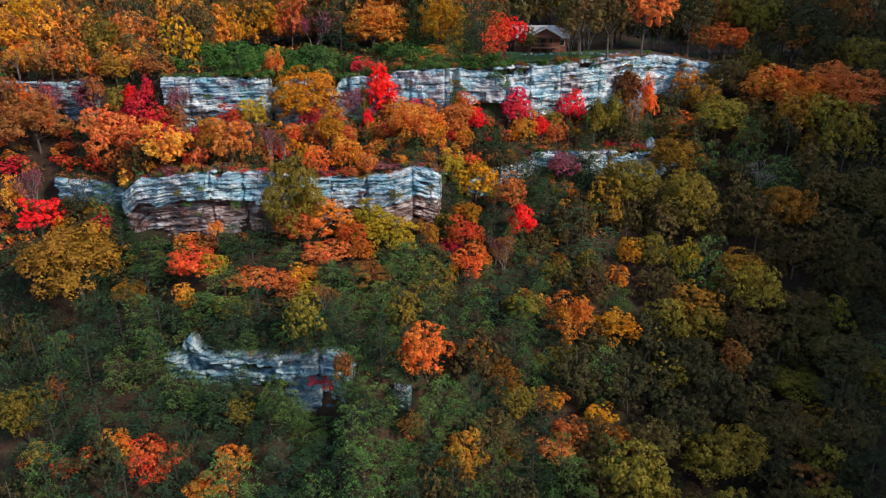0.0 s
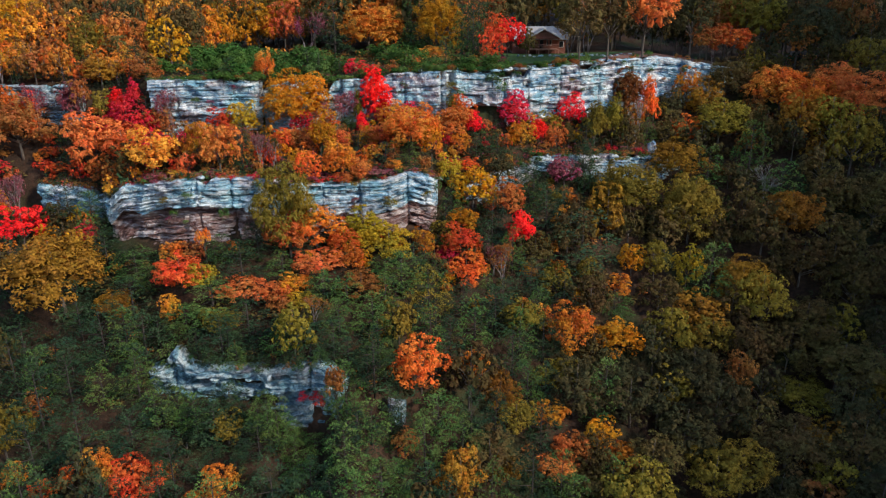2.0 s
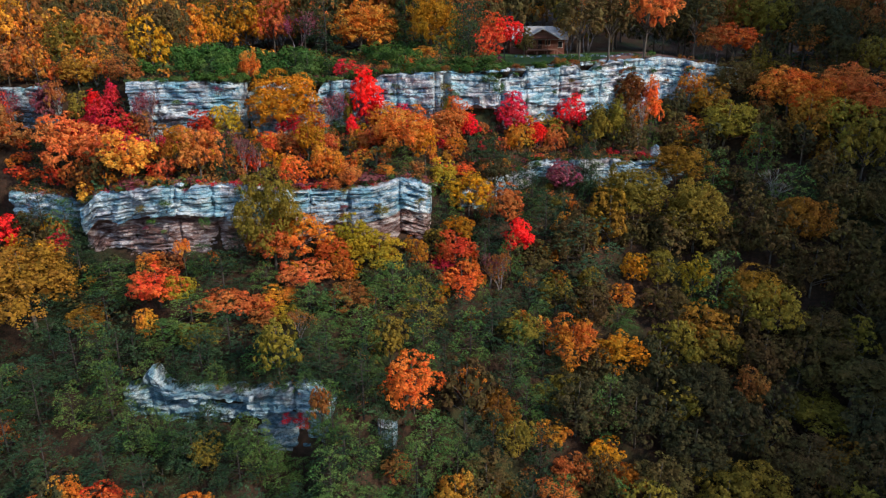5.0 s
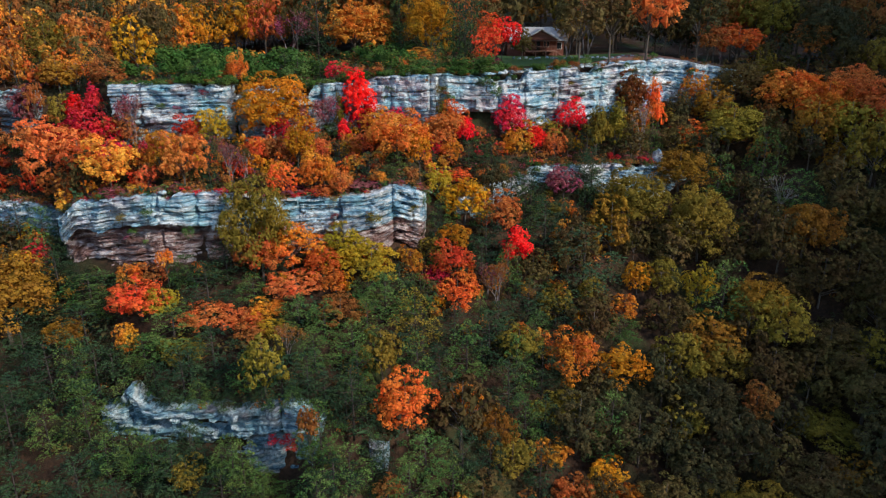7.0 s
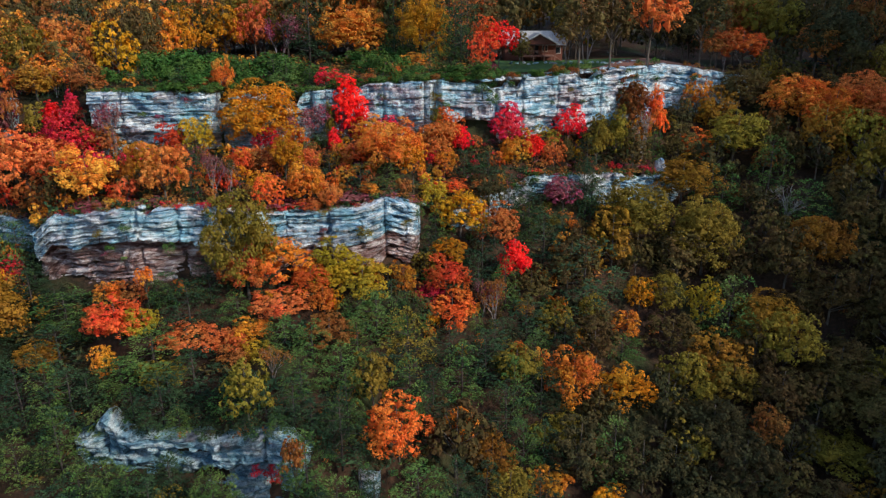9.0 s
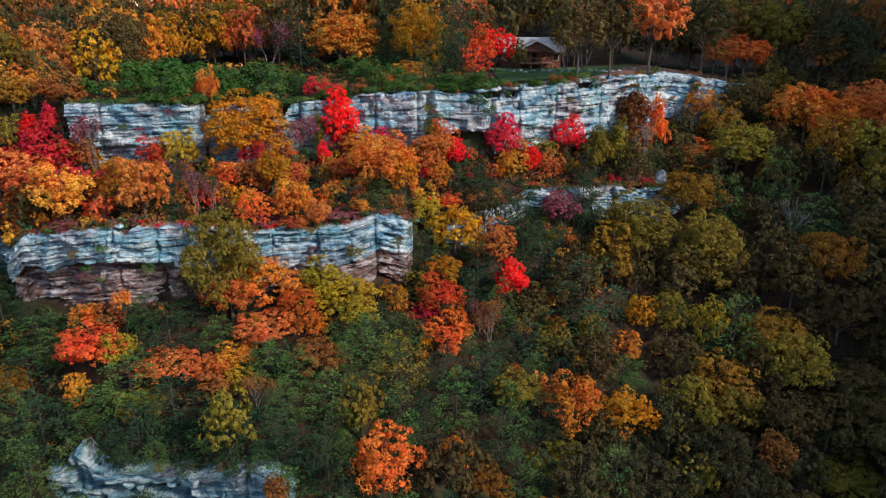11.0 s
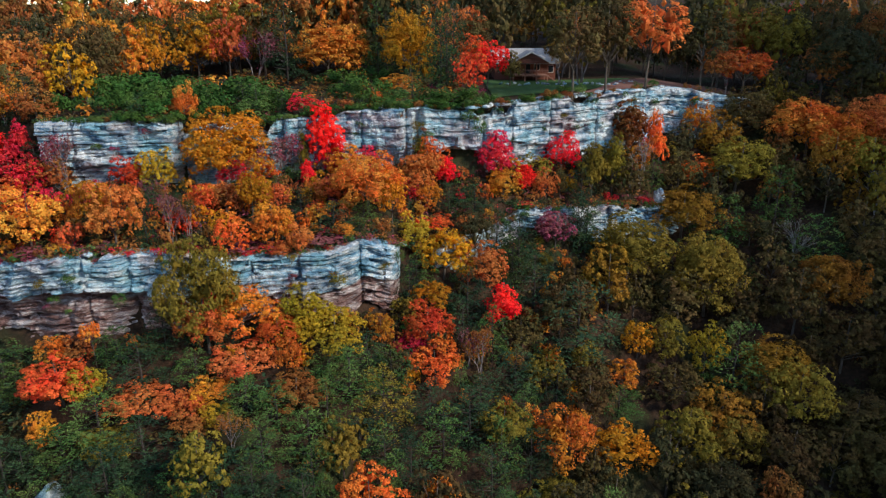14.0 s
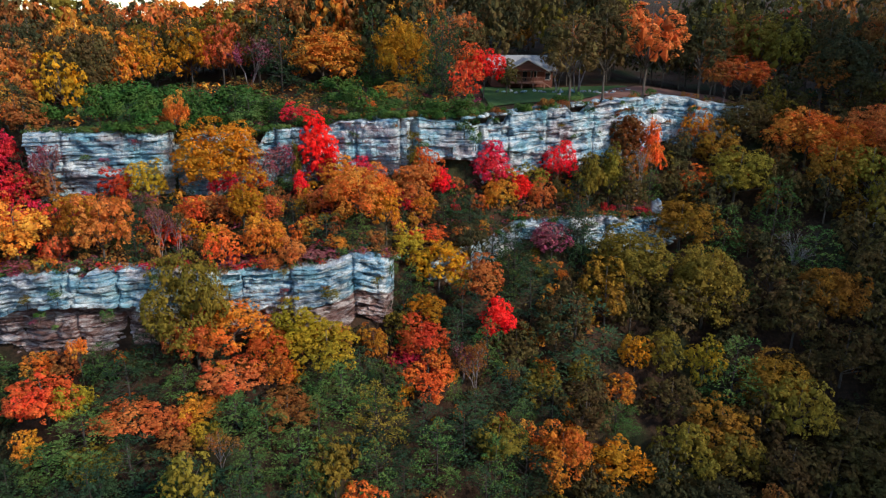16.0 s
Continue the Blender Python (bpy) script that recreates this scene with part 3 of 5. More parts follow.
def kinds(maker, seeds, wood, **kw):
    out = []
    for s in seeds:
        crown, bm = maker(s, **kw)
        crown.materials.append(LEAF["G"][0])
        out.append((crown, from_bm("trunk", bm, wood, True)))
    return out


TREES = {
    "b": ("broadleaf_tree", kinds(broad_tree, range(20, 29), bark, leaves=1500, low=0.03, clumps=20, size=0.0262), "tree"),
    "h": ("broadleaf_tree", kinds(broad_tree, range(30, 34), bark, leaves=1600, low=0.24, clumps=30, size=0.026, squash=0.6, tufts=7), "tree"),
    "t": ("broadleaf_tree", kinds(broad_tree, range(160, 164), bark, leaves=1500, low=0.48, clumps=16, size=0.0265, squash=0.55), "tree"),
    "f": ("broadleaf_tree", kinds(broad_tree, range(40, 46), bark, leaves=620, low=0.04, size=0.037, clumps=15, tufts=7), "tree"),
    "y": ("sapling", kinds(broad_tree, range(170, 174), bark, leaves=210, low=0.04, size=0.062, clumps=9, tufts=5), "tree"),
    "g": ("broadleaf_tree", kinds(broad_tree, range(120, 126), bark, leaves=2000, low=0.06, size=0.0225, clumps=24), "tree"),
    "k": ("broadleaf_tree", kinds(broad_tree, range(130, 135), bark, leaves=1250, low=0.05, size=0.0265, clumps=20), "tree"),
    "q": ("broadleaf_tree", kinds(broad_tree, range(150, 153), bark, leaves=3700, low=0.06, size=0.0185, clumps=30, tufts=12), "tree"),
    "d": ("dead_tree", kinds(bare_tree, range(140, 143), weathered, leaves=40), "tree"),
    "c": ("maple_tree", kinds(broad_tree, range(50, 54), bark, leaves=1900, low=0.0, point=0.45, clumps=40, spread=(0.3, 0.85), size=0.027, squash=0.6, tufts=6), "tree"),
    "p": ("pine_tree", kinds(pine_tree, range(60, 68), dark_bark, leaves=2300), "tree"),
    "x": ("bare_tree", kinds(bare_tree, range(70, 74), grey_bark), "tree"),
    "s": ("shrub", kinds(shrub, range(80, 84), bark, leaves=320, size=0.05), "shrub"),
    "j": ("juniper", kinds(shrub, range(85, 89), bark, leaves=800, size=0.040), "shrub"),
}
KIND_NAMES = {"R": "maple_tree", "C": "maple_tree", "S": "maple_tree", "O": "maple_tree", "T": "oak_tree", "D": "oak_tree", "B": "oak_tree",
              "E": "oak_tree", "A": "hickory_tree", "K": "hickory_tree", "G": "hickory_tree", "Y": "hickory_tree", "L": "poplar_tree"}
WORDS = {"b": "tree with %s autumn leaves", "h": "tall tree with %s autumn leaves", "t": "bare-stemmed tree with %s autumn leaves", "f": "tree with %s autumn leaves", "y": "small sapling with %s autumn leaves", "g": "broad tree with %s autumn leaves", "k": "broad tree with %s autumn leaves", "q": "broad tree with %s autumn leaves", "d": "dead grey tree with few %s leaves", "c": "slender tree with %s autumn leaves",
         "p": "shaggy pine tree with %s needles", "x": "half-bare tree with thin %s leaves", "s": "low %s shrub", "j": "dense spreading %s juniper bush"}
rng = random.Random(5)
PLANTED = []


def where(x, y):
    if y > along(x, UX, UY) - 0.5:
        return "on the plateau", "trees on the plateau"
    if y > along(x, MX, MY) - 0.5:
        return "on the rocky ledge", "trees on the upper ledge"
    if y > along(x, LX, LY) - 0.5:
        return "on the steep slope", "trees on the slope"
    return "low on the hillside", "trees on the lower hillside"


def standing(x, y):
    """The height to stand on: the ground, or the rock along a cliff's edge."""
    z = land_height(x, y)
    for XS, YS, ZS, HS in ((UX, UY, UZ, UH), (MX, MY, MZ, MH), (LX, LY, LZ, LH)):
        if -0.1 <= y - along(x, XS, YS) < 2.7 and along(x, XS, HS) > 1.0:
            z = max(z, along(x, XS, ZS) - 0.25)
    return z


def skyline(x, y):
    """The woods on the western plateau are lower, and the sky shows over them."""
    if y < 130 or x > -0.205 * (y - 28):
        return 999.0
    return 74.7 + 0.024 * (y - 28) + 1.6 * noise.noise((x * 0.11, 3.0, y * 0.02))


def plant(kind, colour, x, y, high, wide, foot=None):
    if kind == "b" and y > along(x, UX, UY) + 1 and high > 7 and x > 4:
        kind = "h"
    if kind == "b" and y < 97 and x < 24 and wide > 4.2:
        kind = "g"
    if kind in "bf" and wide > 6.8:
        kind = {"b": "g", "f": "k"}[kind]
    if kind == "g" and wide > 7.6:
        kind = "q"
    high = min(high, skyline(x, y) - land_height(x, y))
    name, shapes, category = TREES[kind]
    if kind in "bhtfgkq":
        name = KIND_NAMES.get(colour, name)
    crown, trunk = rng.choice(shapes)
    leaves, word = LEAF[colour]
    place, group = where(x, y)
    root = tagged(new(name), WORDS[kind] % word + " " + place, category, group if category == "tree" else "shrubs on the hillside")
    root.matrix_basis = Matrix.Translation((x, y, standing(x, y) - 0.1 if foot is None else foot)) @ Matrix.Rotation(rng.uniform(0, 6.28), 4, "Z") @ Matrix.Diagonal((wide * 1.22, wide * 1.22, high, 1))
    part("trunk", trunk, root)
    c = part("crown", crown, root)
    c.material_slots[0].link = "OBJECT"
    c.material_slots[0].material = leaves
    PLANTED.append((x, y, wide * (0.15 if kind in "xd" else 0.5), high))


for X, Y, HIGH, WIDE in (
    (-82.9, 144.9, 14, 10), (3.1, 106.2, 4.4, 5.1), (31.3, 108.5, 5.7, 3.7), (26.3, 95.5, 6, 6.7), (21.7, 82.7, 5.2, 4.2),
):
    plant("b", "G", X, Y, HIGH, WIDE)

for X, Y, HIGH, WIDE in (
    (-27.9, 115.2, 5.8, 2.7), (-65.8, 101.3, 7.3, 3.4), (-49, 69.5, 3.3, 3.4), (-39, 69.3, 5.2, 3.4), (65.6, 137.3, 10.3, 9.9), (-66.1, 110.4, 9, 4.4),
    (-40.6, 99, 7.3, 6.7), (-7.8, 117.5, 5.3, 5), (14.1, 122, 6.4, 5.1), (-37, 92.6, 3.4, 3.5), (-0.8, 138.5, 3.5, 6.7), (-7, 105.2, 2.3, 2.4),
    (-7.4, 170.8, 3.6, 4.2), (-28.3, 117.2, 3.4, 3.2), (-25.2, 70, 4.3, 3.8), (-27, 67.7, 3.1, 5.7), (2.8, 72, 8.1, 5.3),
):
    plant("b", "O", X, Y, HIGH, WIDE)

for X, Y, HIGH, WIDE in (
    (-76.6, 129.1, 9.5, 6), (-64.5, 108.4, 9.5, 8.7), (-68.8, 110.2, 10.6, 5.4), (52.5, 146.9, 8.3, 5.5), (72.8, 148.6, 10.5, 6.9), (66.2, 169.8, 15.1, 7.9),
    (-43.2, 109.7, 6.2, 5), (-21.4, 107.8, 4.6, 4.1), (-20.8, 87.2, 3.5, 4.2), (-10.9, 90.8, 4, 5.8), (21.3, 89.8, 3.3, 3.2), (-42.9, 176, 6.5, 8.1),
    (-66.5, 177.5, 12.1, 12.2), (-64, 157.8, 7.5, 7.2), (-46.8, 115.5, 4.6, 4.5), (36.1, 207.3, 9.2, 9.6), (13.4, 190.8, 7.9, 8.8), (-33.7, 92.1, 3.3, 2.9),
    (-8.8, 176, 9.9, 9.4), (-48.6, 76, 4.8, 3), (-32.9, 71.5, 2.4, 3.2), (-4.2, 75, 4.1, 2.7),
):
    plant("b", "D", X, Y, HIGH, WIDE)

for X, Y, HIGH, WIDE in (
    (50.4, 146.8, 15.3, 8.6), (76.7, 161.4, 16.2, 10.9), (76.1, 147.8, 13.6, 9.9), (45.2, 139, 7.3, 4.3), (28.5, 200.8, 9.5, 11.5), (46.2, 202.5, 10.5, 11),
    (18.3, 200, 8.9, 9.3), (58.2, 225.5, 10.1, 12.3), (65.7, 201.8, 13.6, 10.9), (26.5, 86, 8.8, 7.6), (37.2, 92, 8.1, 9), (33.7, 84.5, 7.1, 7.6),
    (29.3, 75.5, 5, 7.1),
):
    plant("b", "E", X, Y, HIGH, WIDE)

for X, Y, HIGH, WIDE in (
    (75.5, 136.5, 9, 8.6), (77.4, 130, 11.3, 9.9), (39.8, 143.3, 15.8, 9.7), (66.1, 164.8, 15, 9.1), (-51.8, 105.8, 9.6, 7.6), (-46.7, 104.2, 5.9, 6),
    (-30.5, 97.5, 7.7, 5.4), (-15.6, 109.8, 4.8, 3.9), (-11.6, 102.1, 3.9, 3.1), (-9.5, 112.2, 4.2, 4.3), (1.5, 117.5, 7.3, 5.9), (20.7, 124.5, 5.7, 3.1),
    (-22.2, 95.8, 6.3, 5.6), (-16.3, 93.5, 3.7, 6.3), (-26.6, 88.5, 4.1, 6.5), (-21.9, 89.2, 3.2, 4.2), (10.3, 110.5, 7, 6.3), (-24.5, 175, 12.1, 8.8),
    (-64.9, 216, 13.6, 13.3), (-59.9, 136.5, 5.2, 6.2), (-56.1, 147.5, 4.6, 4.7), (-14, 101.7, 1.9, 2.7), (17, 80.2, 4.9, 4.4), (15.2, 78.2, 3.5, 4.8),
):
    plant("b", "T", X, Y, HIGH, WIDE)

for X, Y, HIGH, WIDE in (
    (69.2, 133.8, 9.8, 8.5), (-34.4, 100, 7.4, 4.2), (-15, 103.2, 6.3, 4.9), (3.2, 116.8, 4.4, 3.4), (36.6, 134.8, 5.6, 4.6), (49.1, 142.4, 8.3, 4.8),
    (-17.8, 97.8, 6.8, 7.2), (-2.2, 100, 5.5, 3.2), (-19.7, 90.5, 3, 4.4), (-35.3, 86.2, 4.4, 2.8), (28.5, 104, 4.2, 4.3), (19.3, 94.2, 8.5, 6.4),
    (4.4, 86.7, 5, 4.1), (14.5, 83.7, 4.5, 4.4), (24.2, 81, 4.4, 4.1),
):
    plant("b", "A", X, Y, HIGH, WIDE)

for X, Y, HIGH, WIDE in (
    (-62.2, 110.7, 9.6, 4.3), (-62.3, 101.2, 9.3, 4.3), (55.6, 148.1, 7.2, 2.1), (-25.4, 99.8, 6.8, 3.2), (-17, 116.3, 7.4, 5.8), (8.1, 101.2, 5.6, 3.6),
    (-28.5, 156.8, 9.8, 8.6),
):
    plant("x", "P", X, Y, HIGH, WIDE)

for X, Y, HIGH, WIDE in (
    (-42.7, 82.1, 8.9, 6.3), (-37.7, 82.8, 7.1, 7.2), (-27.6, 81.9, 6.7, 5.7), (-45, 77.2, 8.5, 6), (-46.1, 69.3, 9.7, 6.4), (-41.2, 70.8, 9.1, 6.5),
    (-18.8, 67.6, 8.9, 6.3), (-8, 78.4, 9.3, 5.5), (10.1, 88.1, 9.4, 5.6), (-37, 100.5, 4.8, 3.4), (-27.7, 98.8, 4.6, 3.4), (-12.3, 108, 4.8, 4.1),
    (-8, 105.8, 4.5, 5.4), (6.1, 117.2, 4.6, 5.1), (9.7, 118, 4.1, 5.2), (25.9, 124.5, 6, 4.3), (-45.9, 92.5, 5.7, 5.8), (-27, 91, 6.2, 6.6),
    (-0.5, 89.5, 6.6, 6.1), (7.9, 93.5, 7.7, 7.6), (-25.5, 94.5, 5.6, 5.2), (-24.7, 84.5, 6.4, 6.8), (-40.6, 87.2, 6.1, 7), (3.5, 93.8, 6.3, 6.1),
):
    plant("p", "N", X, Y, HIGH, WIDE)

for X, Y, HIGH, WIDE in (
    (-4, 88.5, 4.3, 5.8), (-46.1, 90.2, 4.1, 5.8), (-19.4, 83.8, 4, 5.4), (-11.3, 80.5, 4.8, 5.9), (15.8, 115.8, 7.5, 6.8), (22.6, 105.8, 11, 11.3),
    (13.9, 100, 6.4, 6.8), (9.4, 96.2, 6.4, 6.3), (14.9, 92.5, 6.9, 6.9), (6.3, 136.5, 12.8, 5.9), (-81.8, 179.2, 11.1, 12.3), (-40.3, 175.8, 11.9, 8.3),
    (12.7, 115.1, 7.3, 4.7), (24.9, 121, 7.7, 4.4), (8.3, 106, 7.7, 5.9), (-3.7, 97.2, 4.6, 4.7), (17.4, 111, 8, 7.1), (7.6, 104, 5.7, 5),
    (18.8, 99.2, 6.6, 5.7), (-19.8, 96.2, 4.6, 4.6), (-1.4, 70.5, 6.3, 5.4), (-9.6, 73, 5.7, 6.7), (-25.9, 77.7, 5.3, 6.2), (-34.1, 77, 6.3, 6.9),
):
    plant("p", "N", X, Y, HIGH, WIDE)

for X, Y, HIGH, WIDE in (
    (-14.9, 70.5, 6.1, 6.5), (-21.4, 73.2, 5.4, 5.9), (-36.7, 73.5, 5.5, 6.7), (-48.3, 81, 5.6, 7.9), (-53.8, 83.5, 6.6, 7.2),
):
    plant("p", "N", X, Y, HIGH, WIDE)

for X, Y, HIGH, WIDE in (
    (26, 135.8, 14.5, 8.7), (32.1, 139.4, 15.2, 8.5), (20.4, 107.5, 9.1, 6.4), (34.9, 104, 6, 6), (56.9, 143, 9.2, 7.9), (70.9, 197.8, 11.9, 9.2),
    (15.2, 105, 5.9, 5.1), (6.5, 75.5, 7.4, 6.9), (56.1, 98.7, 8, 9), (27.7, 79.5, 7.6, 7.3), (47.4, 83, 8, 9.2), (58.1, 92.2, 9.2, 9.8),
    (18.9, 75.7, 5.6, 6.3),
):
    plant("b", "B", X, Y, HIGH, WIDE)

for X, Y, HIGH, WIDE in (
    (-63.9, 110.6, 7.7, 3.6), (-45, 68.4, 3.1, 2.8), (-42.7, 69.4, 2.7, 2.3), (-2.3, 82.1, 8.2, 6.4), (59, 149.3, 9.1, 8.7), (-33.8, 110.1, 5.2, 4.3),
    (-23.8, 106, 4.8, 3.6), (-18.9, 100.5, 5.1, 3.8), (-18.4, 115.9, 4.2, 4.1), (3.9, 119.6, 7.2, 4), (47, 135, 6, 5.5), (-13.5, 96.5, 4.5, 4.6),
    (-11.7, 94.2, 4.5, 3.4), (3.1, 103, 5.2, 6.3), (4.2, 98.5, 5.2, 5.3), (4.5, 115, 2.6, 3.8), (-94.3, 224.2, 12.4, 10.4), (-68.2, 131.2, 6.1, 4.1),
    (-4.3, 126, 2.4, 1.9),
):
    plant("b", "S", X, Y, HIGH, WIDE)

for X, Y, HIGH, WIDE in (
    (103.1, 223.9, 9.1, 5.7), (-48.4, 110.2, 6.4, 5.1), (-45.4, 108.8, 5.3, 3.5), (-22.3, 114, 4.6, 3.3), (-10.2, 118, 5.3, 4), (-5.4, 118.8, 4.3, 3.6),
    (0.7, 115.8, 4, 2.3), (0.6, 100.8, 3.1, 3.4), (-50.6, 97.2, 4.9, 3.1), (-14.1, 123, 3.2, 4.1),
):
    plant("b", "C", X, Y, HIGH, WIDE)

for X, Y, HIGH, WIDE in (
    (68.6, 156.3, 15.3, 8.6), (66.1, 159.7, 16.9, 9.7), (46.1, 187, 16.5, 10.2), (-53.1, 112.5, 5.7, 3.8), (-21.2, 95.9, 14.4, 7.8), (35.1, 108.5, 7.3, 5.5),
    (22.8, 104, 5.3, 3.6), (17.7, 90.2, 4.6, 4.3), (34.7, 97.2, 9.2, 6.5), (41.3, 97.8, 7.5, 6.5), (11.9, 94.8, 6.1, 5.9), (52.8, 133.2, 9.3, 9.4),
    (18, 101.5, 5.8, 5), (-28.8, 85.5, 3.3, 4.8), (-50.9, 72, 8.4, 5.8), (-25.7, 75.2, 4.7, 3.9), (9.9, 81.7, 5.3, 4.9), (15.7, 89.2, 4.2, 4.4),
    (35.6, 78.2, 8.6, 7.2), (40.1, 79.5, 8.6, 7.3), (51.4, 90.2, 5.2, 8.2),
):
    plant("b", "L", X, Y, HIGH, WIDE)

for X, Y, HIGH, WIDE in (
    (56.5, 120.2, 6.4, 5.9), (70.3, 123.8, 8.1, 6), (58.1, 122, 5.5, 5.1), (36.6, 131.5, 9.9, 5.1),
):
    plant("d", "X", X, Y, HIGH, WIDE)

for X, Y, HIGH, WIDE in (
    (-60.6, 98.4, 6.9, 5.9), (23.8, 129.8, 6.9, 5.2), (13.2, 143.0, 8.6, 5.2),
):
    plant("b", "R", X, Y, HIGH, WIDE)
plant("b", "S", -34.9, 69.7, 6, 6)

for X, Y, HIGH, WIDE in (
    (-10.5, 69.1, 8, 5.1), (-4.6, 107.5, 3.6, 4.2), (-41.7, 91.5, 4.1, 7.5), (-29.7, 86.5, 5.7, 8.6), (-5.3, 92.8, 6.8, 7.1), (-12.3, 88, 5, 5.2),
    (-21.7, 92.5, 4, 4.7), (-15.6, 89, 4.7, 6), (-8.8, 86.2, 6.1, 5.8), (-29.9, 92.9, 4.4, 4.4), (-12.8, 83.2, 5.7, 5.3), (-7.2, 89, 6.5, 5),
    (-39.2, 89.8, 3.7, 4.3), (27.1, 101, 4, 5.9), (-7.6, 93.8, 4.6, 5.2), (-33, 85, 4.1, 6.2), (-6.5, 68, 7.7, 7.7), (-0.1, 78, 6.6, 6.5),
    (-16.8, 73, 3.9, 4.5),
):
    plant("p", "M", X, Y, HIGH, WIDE)

for X, Y, HIGH, WIDE in (
    (-48.6, 145.9, 4.7, 5.9), (-38.2, 127, 5.3, 7.1), (-34.5, 127.8, 5.1, 6.3), (-29.8, 124.4, 3.7, 4.6), (-26.9, 124.9, 5.3, 6.6), (-23.6, 128, 5.1, 6.4),
    (-19.9, 124.4, 4.6, 5.8), (-18, 124.1, 3, 4.3), (-8.6, 141.3, 4.7, 5.3), (-5.4, 149, 4.1, 5.1), (-38.9, 122.6, 2.9, 5.7), (-33.7, 121, 2.6, 5.3),
    (-14.1, 152.6, 3.7, 5.2), (4.1, 124, 3, 5), (10.5, 125.4, 1.9, 2.3), (-47.1, 133.2, 4.7, 5.2), (-39.2, 123.3, 5.7, 6.4), (-33.5, 122.3, 5, 6.3),
    (-31.3, 127.5, 4.5, 5), (-22.1, 127.1, 5.3, 6.6), (-19.5, 130.4, 3.1, 5.1), (-9.1, 129, 3.5, 5.1), (6.6, 124.5, 3, 6), (-2.9, 124, 2.4, 5.2),
):
    plant("j", "J", X, Y, HIGH, WIDE)

for X, Y, HIGH, WIDE in (
    (12.2, 126.9, 2.3, 2.5), (24.6, 135.3, 2.2, 3.1),
):
    plant("j", "J", X, Y, HIGH, WIDE)

for X, Y, HIGH, WIDE in (
    (27.4, 136.4, 2.4, 2.4),
):
    plant("s", "M", X, Y, HIGH, WIDE)

for X, Y, HIGH, WIDE in (
    (-57.1, 111, 9.4, 4.2),
):
    plant("h", "P", X, Y, HIGH, WIDE)

for X, Y, HIGH, WIDE in (
    (-55.4, 111.1, 9.5, 2.8), (-12.2, 75.2, 10.3, 2.7),
):
    plant("t", "D", X, Y, HIGH, WIDE)

for X, Y, HIGH, WIDE in (
    (-50.7, 113, 6, 3.4), (-12.6, 115.5, 4.8, 2.1), (5.8, 119.8, 5.8, 3.1), (17.5, 124.2, 6.8, 3.7), (-10.6, 118.6, 11.9, 5.5), (12.9, 106.2, 8.9, 4.4),
):
    plant("c", "R", X, Y, HIGH, WIDE)

for X, Y, HIGH, WIDE in (
    (-47.7, 112.4, 6.9, 3), (12.9, 123, 9.6, 5.8),
):
    plant("c", "C", X, Y, HIGH, WIDE)

for X, Y, HIGH, WIDE in (
    (-30.2, 110.5, 6.2, 4.2), (1.4, 110.6, 5, 4), (-10.9, 99, 5.9, 5.6), (-11.4, 97.5, 4.3, 4.6), (-31.6, 89.5, 4.3, 4), (40.4, 108.2, 7.8, 4.2),
    (-18.4, 88, 2.9, 3.1),
):
    plant("b", "Y", X, Y, HIGH, WIDE)

for X, Y, HIGH, WIDE in (
    (-31.3, 109.2, 3.3, 3.2), (21.4, 118.8, 5.8, 5.4), (-31.5, 182.8, 8.1, 8.4),
):
    plant("b", "P", X, Y, HIGH, WIDE)

for X, Y, HIGH, WIDE in (
    (-23.8, 101, 6.2, 3.1),
):
    plant("x", "B", X, Y, HIGH, WIDE)

for X, Y, HIGH, WIDE in (
    (-23.1, 113.8, 11, 10), (5.4, 110.2, 7.2, 6.9), (0.2, 145.0, 12.8, 8.4),
):
    plant("g", "G", X, Y, HIGH, WIDE)

for X, Y, HIGH, WIDE in (
    (-18.1, 107.2, 7.5, 3.9), (-1.2, 109.2, 7.8, 3.3),
):
    plant("h", "G", X, Y, HIGH, WIDE)

for X, Y, HIGH, WIDE in (
    (-13.4, 117.6, 7.9, 1.6), (27.9, 126.5, 11.4, 3.9), (31.5, 128.8, 11.4, 4.2),
):
    plant("c", "L", X, Y, HIGH, WIDE)

for X, Y, HIGH, WIDE in (
    (-4.2, 110.2, 8, 7.9), (-16, 160.8, 11.8, 12.7),
):
    plant("g", "O", X, Y, HIGH, WIDE)

for X, Y, HIGH, WIDE in (
    (23, 125.5, 6.2, 2.5), (17.8, 150.5, 7.3, 4.4),
):
    plant("c", "B", X, Y, HIGH, WIDE)

for X, Y, HIGH, WIDE in (
    (36.3, 136, 12.8, 6.3),
):
    plant("c", "D", X, Y, HIGH, WIDE)

for X, Y, HIGH, WIDE in (
    (39.6, 134.5, 13.1, 3.9),
):
    plant("c", "S", X, Y, HIGH, WIDE)

for X, Y, HIGH, WIDE in (
    (31.4, 127.5, 1.9, 2.4), (36.7, 129.2, 1.7, 2.5),
):
    plant("s", "C", X, Y, HIGH, WIDE)

for X, Y, HIGH, WIDE in (
    (-8.4, 104, 2.1, 5.6), (-18.5, 102.2, 1.6, 4.8), (-39.7, 97.5, 1.5, 4.5),
):
    plant("s", "P", X, Y, HIGH, WIDE)

for X, Y, HIGH, WIDE in (
    (-12.1, 103.5, 1.5, 4.8),
):
    plant("s", "D", X, Y, HIGH, WIDE)

for X, Y, HIGH, WIDE in (
    (-20.6, 96.3, 7.6, 2.1),
):
    plant("t", "C", X, Y, HIGH, WIDE)

